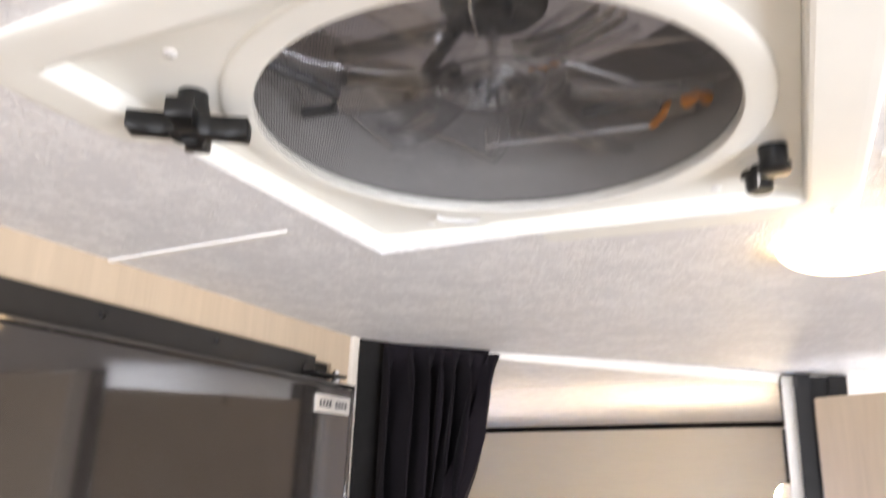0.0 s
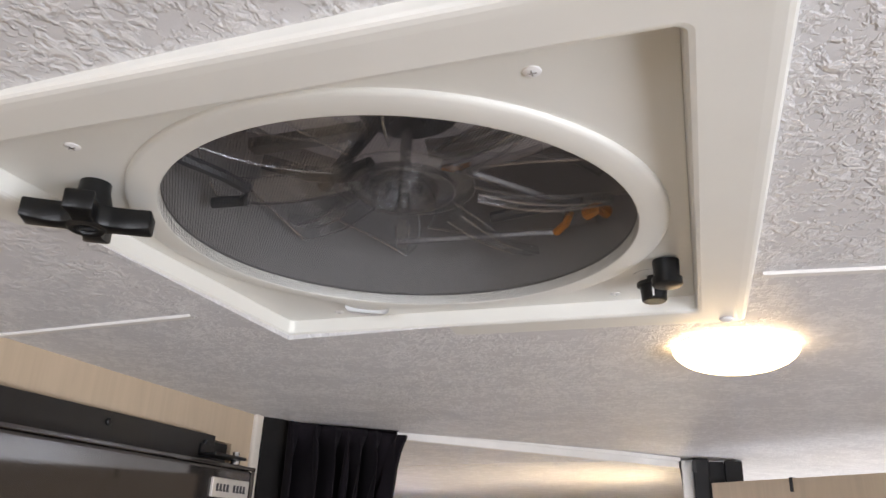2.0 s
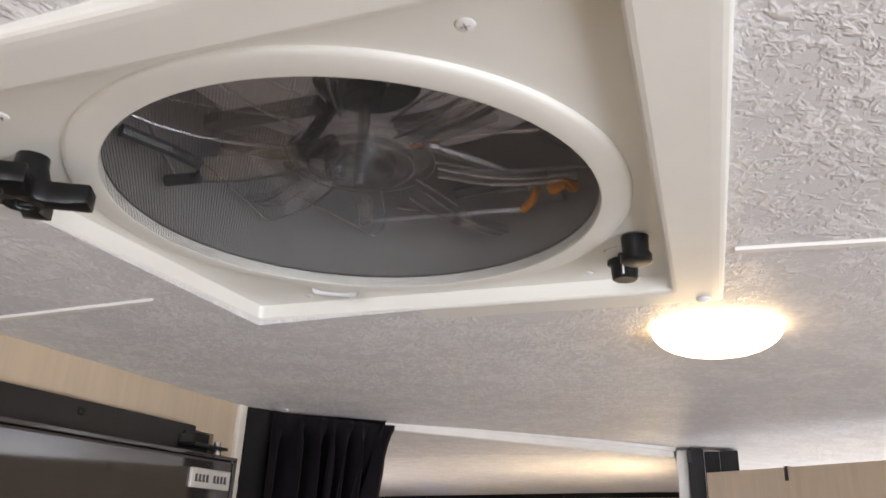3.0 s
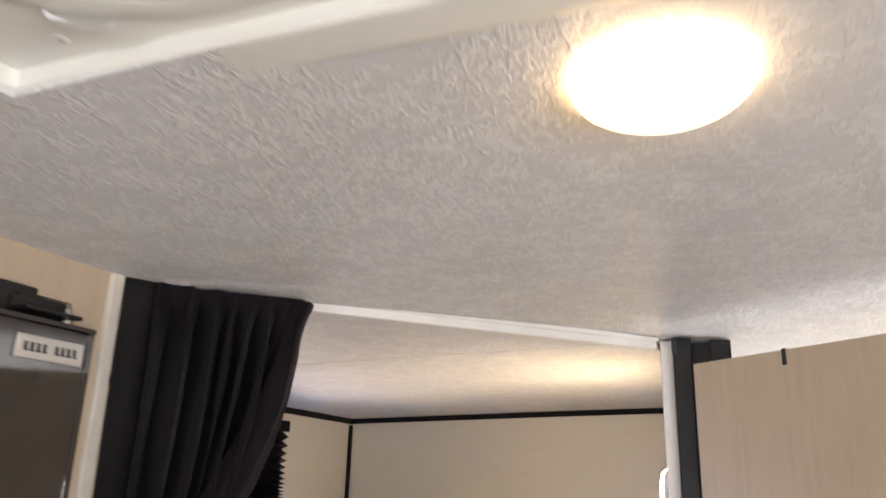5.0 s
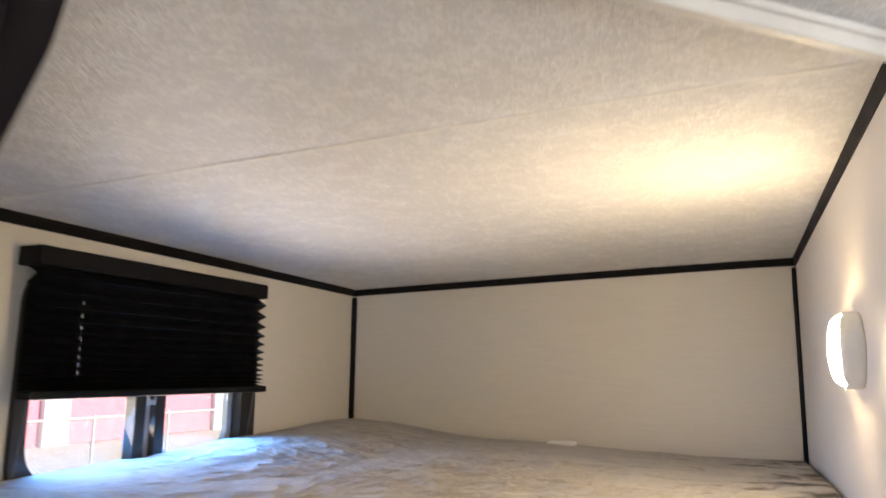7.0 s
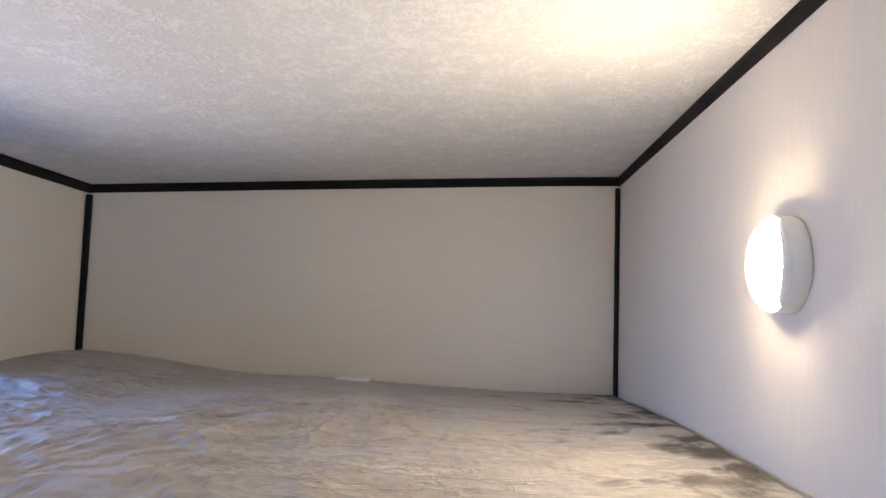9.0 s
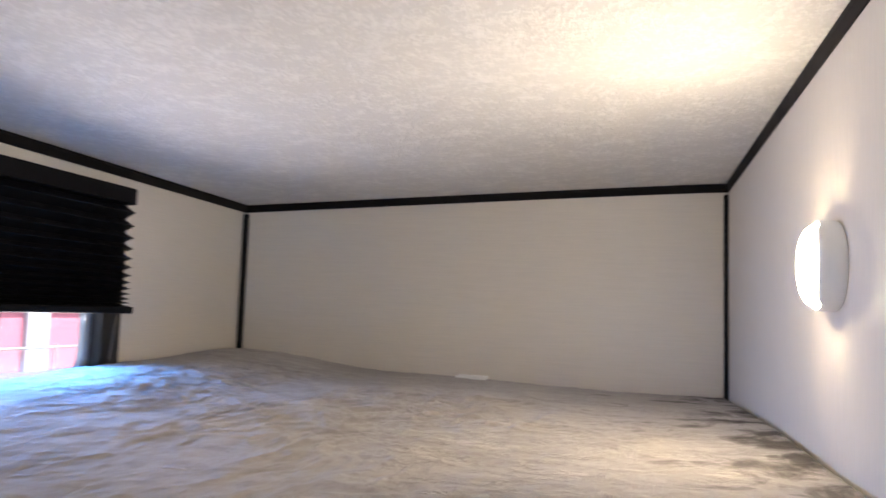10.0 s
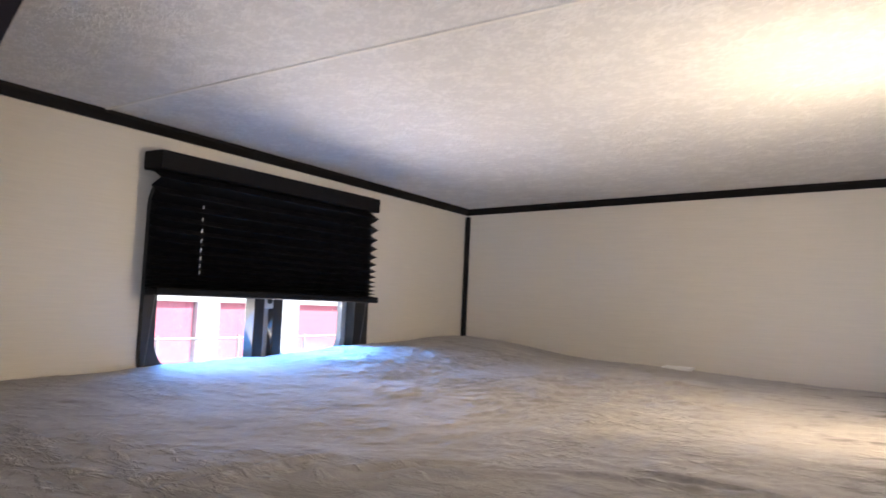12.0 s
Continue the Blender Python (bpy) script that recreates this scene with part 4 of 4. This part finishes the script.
sol = tie.modifiers.new("thickness", "SOLIDIFY")
sol.thickness, sol.offset = 0.002, 0


# ---- bathroom door ----
DA, DB = Vector((0.029, 1.569)), Vector((0.452, 1.146))
DD = (DB - DA).normalized()
DN = Vector((-DD.y, DD.x))
door_ob = thing("door_1", "closed pale oak bathroom door, set aslant between charcoal posts", "door", (DA.x, DA.y, 0), (0, 0, math.degrees(math.atan2(DD.y, DD.x))), kind="structure")
part("leaf", boxes(((0, 0.0, 0.03), (0.452, 0.022, 1.924)), bevel=0.0015), OAK_DOOR, door_ob)
part("edge_band", boxes(((-0.0015, 0.0008, 0.03), (0.0, 0.0212, 1.9235))), DARK_FRAME, door_ob)
part("hook", boxes(((0.178, -0.002, 1.902), (0.184, 0.024, 1.9255)), bevel=0.0008), BLACK_METAL, door_ob, "small dark over-door hook")
for z in (0.3, 1.6):
    part("hinge", boxes(((-0.006, 0.018, z), (0.02, 0.026, z + 0.07)), bevel=0.001), CHROME, door_ob)


for nm, lo, hi, mat in (("post", 0.455, 0.490, DARK_FRAME), ("jamb_strip", 0.4905, 0.528, CREAM_TRIM)):
    part(nm, boxes(((lo, -0.010 if nm == "post" else -0.002, 0), (hi, 0.05, 1.962)), bevel=0.002), mat, frame_ob, "" if nm == "post" else "cream jamb strip", m=door_ob.matrix_world.copy())
solid("wall_bath_front", boxes(((0.408, 1.2, 0), (XR, 1.23, 1.957))), OAK, "pale oak bathroom partition beside the door", "wall", "structure")


# ---- windows ----
def rounded(y0, y1, z0, z1, r, n=8):
    pts = []
    for cy, cz, a0 in ((y1 - r, z1 - r, 0), (y0 + r, z1 - r, 90), (y0 + r, z0 + r, 180), (y1 - r, z0 + r, 270)):
        for k in range(n + 1):
            a = radians(a0 + 90 * k / n)
            pts.append((cy + r * math.cos(a), cz + r * math.sin(a)))
    return pts


def ring_frame(outer, inner, x0, x1):
    """A frame between two rounded outlines, from x0 to x1."""
    bm = bmesh.new()
    n = len(outer)
    loops = []
    for pts, x in ((outer, x0), (outer, x1), (inner, x1), (inner, x0)):
        loops.append([bm.verts.new((x, y, z)) for y, z in pts])
    for a, b in zip(loops, loops[1:] + loops[:1]):
        for i in range(n):
            bm.faces.new((a[i], a[(i + 1) % n], b[(i + 1) % n], b[i]))
    return bm


win = thing("window_1", "black framed sliding window above the bunk", "window", (0, 0, 0), kind="structure")
part("frame", ring_frame(rounded(1.743, 2.370, 1.452, 1.862, 0.075), rounded(1.770, 2.318, 1.494, 1.826, 0.06), XL - 0.03, XL + 0.010), BLACK_METAL, win, smooth=True)
part("sash_post", boxes(((XL - 0.022, 2.004, 1.494), (XL + 0.006, 2.031, 1.826)), bevel=0.002), BLACK_METAL, win)
part("sash_post", boxes(((XL - 0.026, 2.060, 1.494), (XL + 0.002, 2.088, 1.826)), bevel=0.002), BLACK_METAL, win)
part("slide_track", boxes(((XL - 0.026, 2.0315, 1.494), (XL - 0.012, 2.0595, 1.826))), ALUMINIUM, win, "grey aluminium strip")
part("sash_frame", ring_frame(rounded(2.089, 2.316, 1.496, 1.824, 0.055), rounded(2.094, 2.300, 1.503, 1.816, 0.05), XL - 0.028, XL - 0.014), ALUMINIUM, win, smooth=True)
latch = part("latch", boxes(((XL - 0.012, 2.033, 1.612), (XL + 0.004, 2.058, 1.640)), bevel=0.002), ALUMINIUM, win, "small grey latch")
part("button", lathe(bmesh.new(), [(0.006, 0), (0.006, 0.003), (0, 0.0035)], 16), BLACK_PLASTIC, latch, "", True, pose(XL + 0.004, 2.0455, 1.628, 0, 90, 0))
for y0, y1 in ((1.760, 2.010), (2.085, 2.320)):
    g = part("pane", boxes(((XL - 0.022, y0, 1.49), (XL - 0.019, y1, 1.83))), GLASS, win)
    g.visible_shadow = False

# panes out of view; 3 and 4 belong to the windows added for ambient daylight
for nm, lo, hi in (("window_2", (XR + 0.018, 1.85, 1.15), (XR + 0.022, 2.45, 1.75)), ("window_3", (XR + 0.018, -1.0, 1.0), (XR + 0.022, 0.3, 1.7)), ("window_4", (-0.65, YF - 0.022, 1.0), (0.65, YF - 0.018, 1.7))):
    g = solid(nm, boxes((lo, hi)), GLASS, "plain glass window pane, out of view", "window", "structure")
    g.visible_shadow = False


# ---- pleated blind ----
blind = thing("pleated_blind", "black pleated blind lowered halfway over the window", "blind", (XL, 2.01, 1.88))
def blind_boxes(*spans, bevel=0.0):
    return rel(blind, *spans, bevel=bevel)


BY0, BY1 = 1.733, 2.344
part("headrail", blind_boxes(((XL + 0.001, BY0 - 0.004, 1.848), (XL + 0.052, BY1, 1.881)), bevel=0.003), RAIL_BLACK, blind)
part("bottom_rail", blind_boxes(((XL + 0.022, BY0, 1.632), (XL + 0.058, BY1 + 0.003, 1.646)), bevel=0.003), RAIL_BLACK, blind)
bm = bmesh.new()
zs = [1.848]
n = 14
for k in range(n):
    zs.append(zs[-1] - lerp(0.0245, 0.0035, (k / (n - 1)) ** 0.75))
scale_z = (1.848 - 1.641) / (zs[0] - zs[-1])
zs = [1.848 - (zs[0] - z) * scale_z for z in zs]
prof = []
for k in range(len(zs) - 1):
    prof.append((XL + 0.026, zs[k]))
    prof.append((XL + 0.051, (zs[k] + zs[k + 1]) / 2 - 0.001))
prof.append((XL + 0.026, zs[-1]))
o = blind.matrix_world.translation
ys = [lerp(BY0 - 0.003, BY1 - 0.002, i / 30) for i in range(31)]
cols = []
for i, y in enumerate(ys):
    cols.append([bm.verts.new((x - o.x + 0.0012 * noise.noise(Vector((y * 12, z * 40, 1))), y - o.y, z - o.z + 0.0016 * noise.noise(Vector((y * 7, z * 30, 3))))) for x, z in prof])
for p, q in zip(cols, cols[1:]):
    for k in range(len(prof) - 1):
        bm.faces.new((p[k], p[k + 1], q[k + 1], q[k]))
pl = part("pleats", bm, BLIND, blind)
sol = pl.modifiers.new("thickness", "SOLIDIFY")
sol.thickness, sol.offset = 0.0008, -1
for y in (1.748, 2.330):
    part("tension_cord", tube(bmesh.new(), [(XL + 0.036 - o.x, y - o.y, 1.640 - o.z), (XL + 0.012 - o.x, y - 0.004 - o.y, 1.45 - o.z)], 0.0009, 6), CORD_DARK, blind, "thin tension cord")
# short pale rods in place of daylight shining through the cord holes
for k in range(2, 10):
    z = (zs[k] + zs[k + 1]) / 2 + (zs[k] - zs[k + 1]) * 0.5
    part("hole_daylight_dot", tube(bmesh.new(), [(XL + 0.040 - o.x, 1.832 - o.y, z + 0.0035 - o.z), (XL + 0.040 - o.x, 1.832 - o.y, z - 0.0035 - o.z)], 0.0012, 6), HOLE_DAYLIGHT, blind, "pale dot painted as daylight through a cord hole")


# ---- outside ----
GZ = -0.75
GRAVEL = plain("grey_gravel", (0.26, 0.25, 0.24), 0.9, var=0.25, scale=4, bump=0.004)
STUCCO = plain("pale_grey_block_wall", (0.60, 0.65, 0.69), 0.8, var=0.07, scale=3)
RED = plain("red_roll_up_door", (0.80, 0.27, 0.35), 0.5, var=0.08, scale=6)
GALV = plain("galvanised_steel", (0.55, 0.56, 0.57), 0.45, 0.2, var=0.1, scale=20)
ROOF = plain("pale_metal_roof", (0.6, 0.6, 0.6), 0.45, 0.3, var=0.06, scale=4)
gb = bmesh.new()
bmesh.ops.create_grid(gb, x_segments=2, y_segments=2, size=400)
bmesh.ops.translate(gb, verts=gb.verts, vec=(0, 0, GZ))
solid("ground", gb, GRAVEL, "grey gravel yard", "ground", "structure")

store = thing("storage_building", "long pale storage building with red roll-up doors", "building", (-20, 20, GZ))
PITCH, DW, FIRST = 3.89, 2.95, 14.33
spans = [((-6, -14.5, 2.02), (0, 16, 3.1))]
part("wall", boxes(*spans), STUCCO, store, "pale block wall")
for k in range(-2, 6):
    y = FIRST + PITCH * k - 20
    part("column", boxes(((-6, y + DW, 0), (0.0, y + PITCH, 2.02)), bevel=0.02), STUCCO, store, "pale column")
    d = part("roll_up_door", boxes(*[((-0.25, y + 0.02, 0.02 + 0.1 * j), (-0.18 - 0.008 * (j % 2), y + DW - 0.02, 0.12 + 0.1 * j)) for j in range(20)]), RED, store, "red ribbed roll-up door")
part("roof", boxes(((-6.3, -14.8, 3.1), (0.3, 16.3, 3.25))), ROOF, store, "pale metal roof")

fence = thing("chain_link_fence", "galvanised chain-link fence with a top rail", "fence", (-14.4, 14, GZ))
part("top_rail", tube(bmesh.new(), [(0, -8, 1.25), (0, 8, 1.25)], 0.03), GALV, fence)
for k in range(7):
    part("post", tube(bmesh.new(), [(0, -7.2 + 2.4 * k, 0), (0, -7.2 + 2.4 * k, 1.33)], 0.035), GALV, fence)
bm = bmesh.new()
for k in range(160):
    y = -8 + k * 0.1
    for d in (1, -1):
        p = [(0, y, 0.03), (0, y + d * 1.22, 1.25)]
        tube(bm, p, 0.0035, 3)
tagged(part("wire_mesh", bm, GALV, fence, "diamond wire mesh"), kind="stuff")
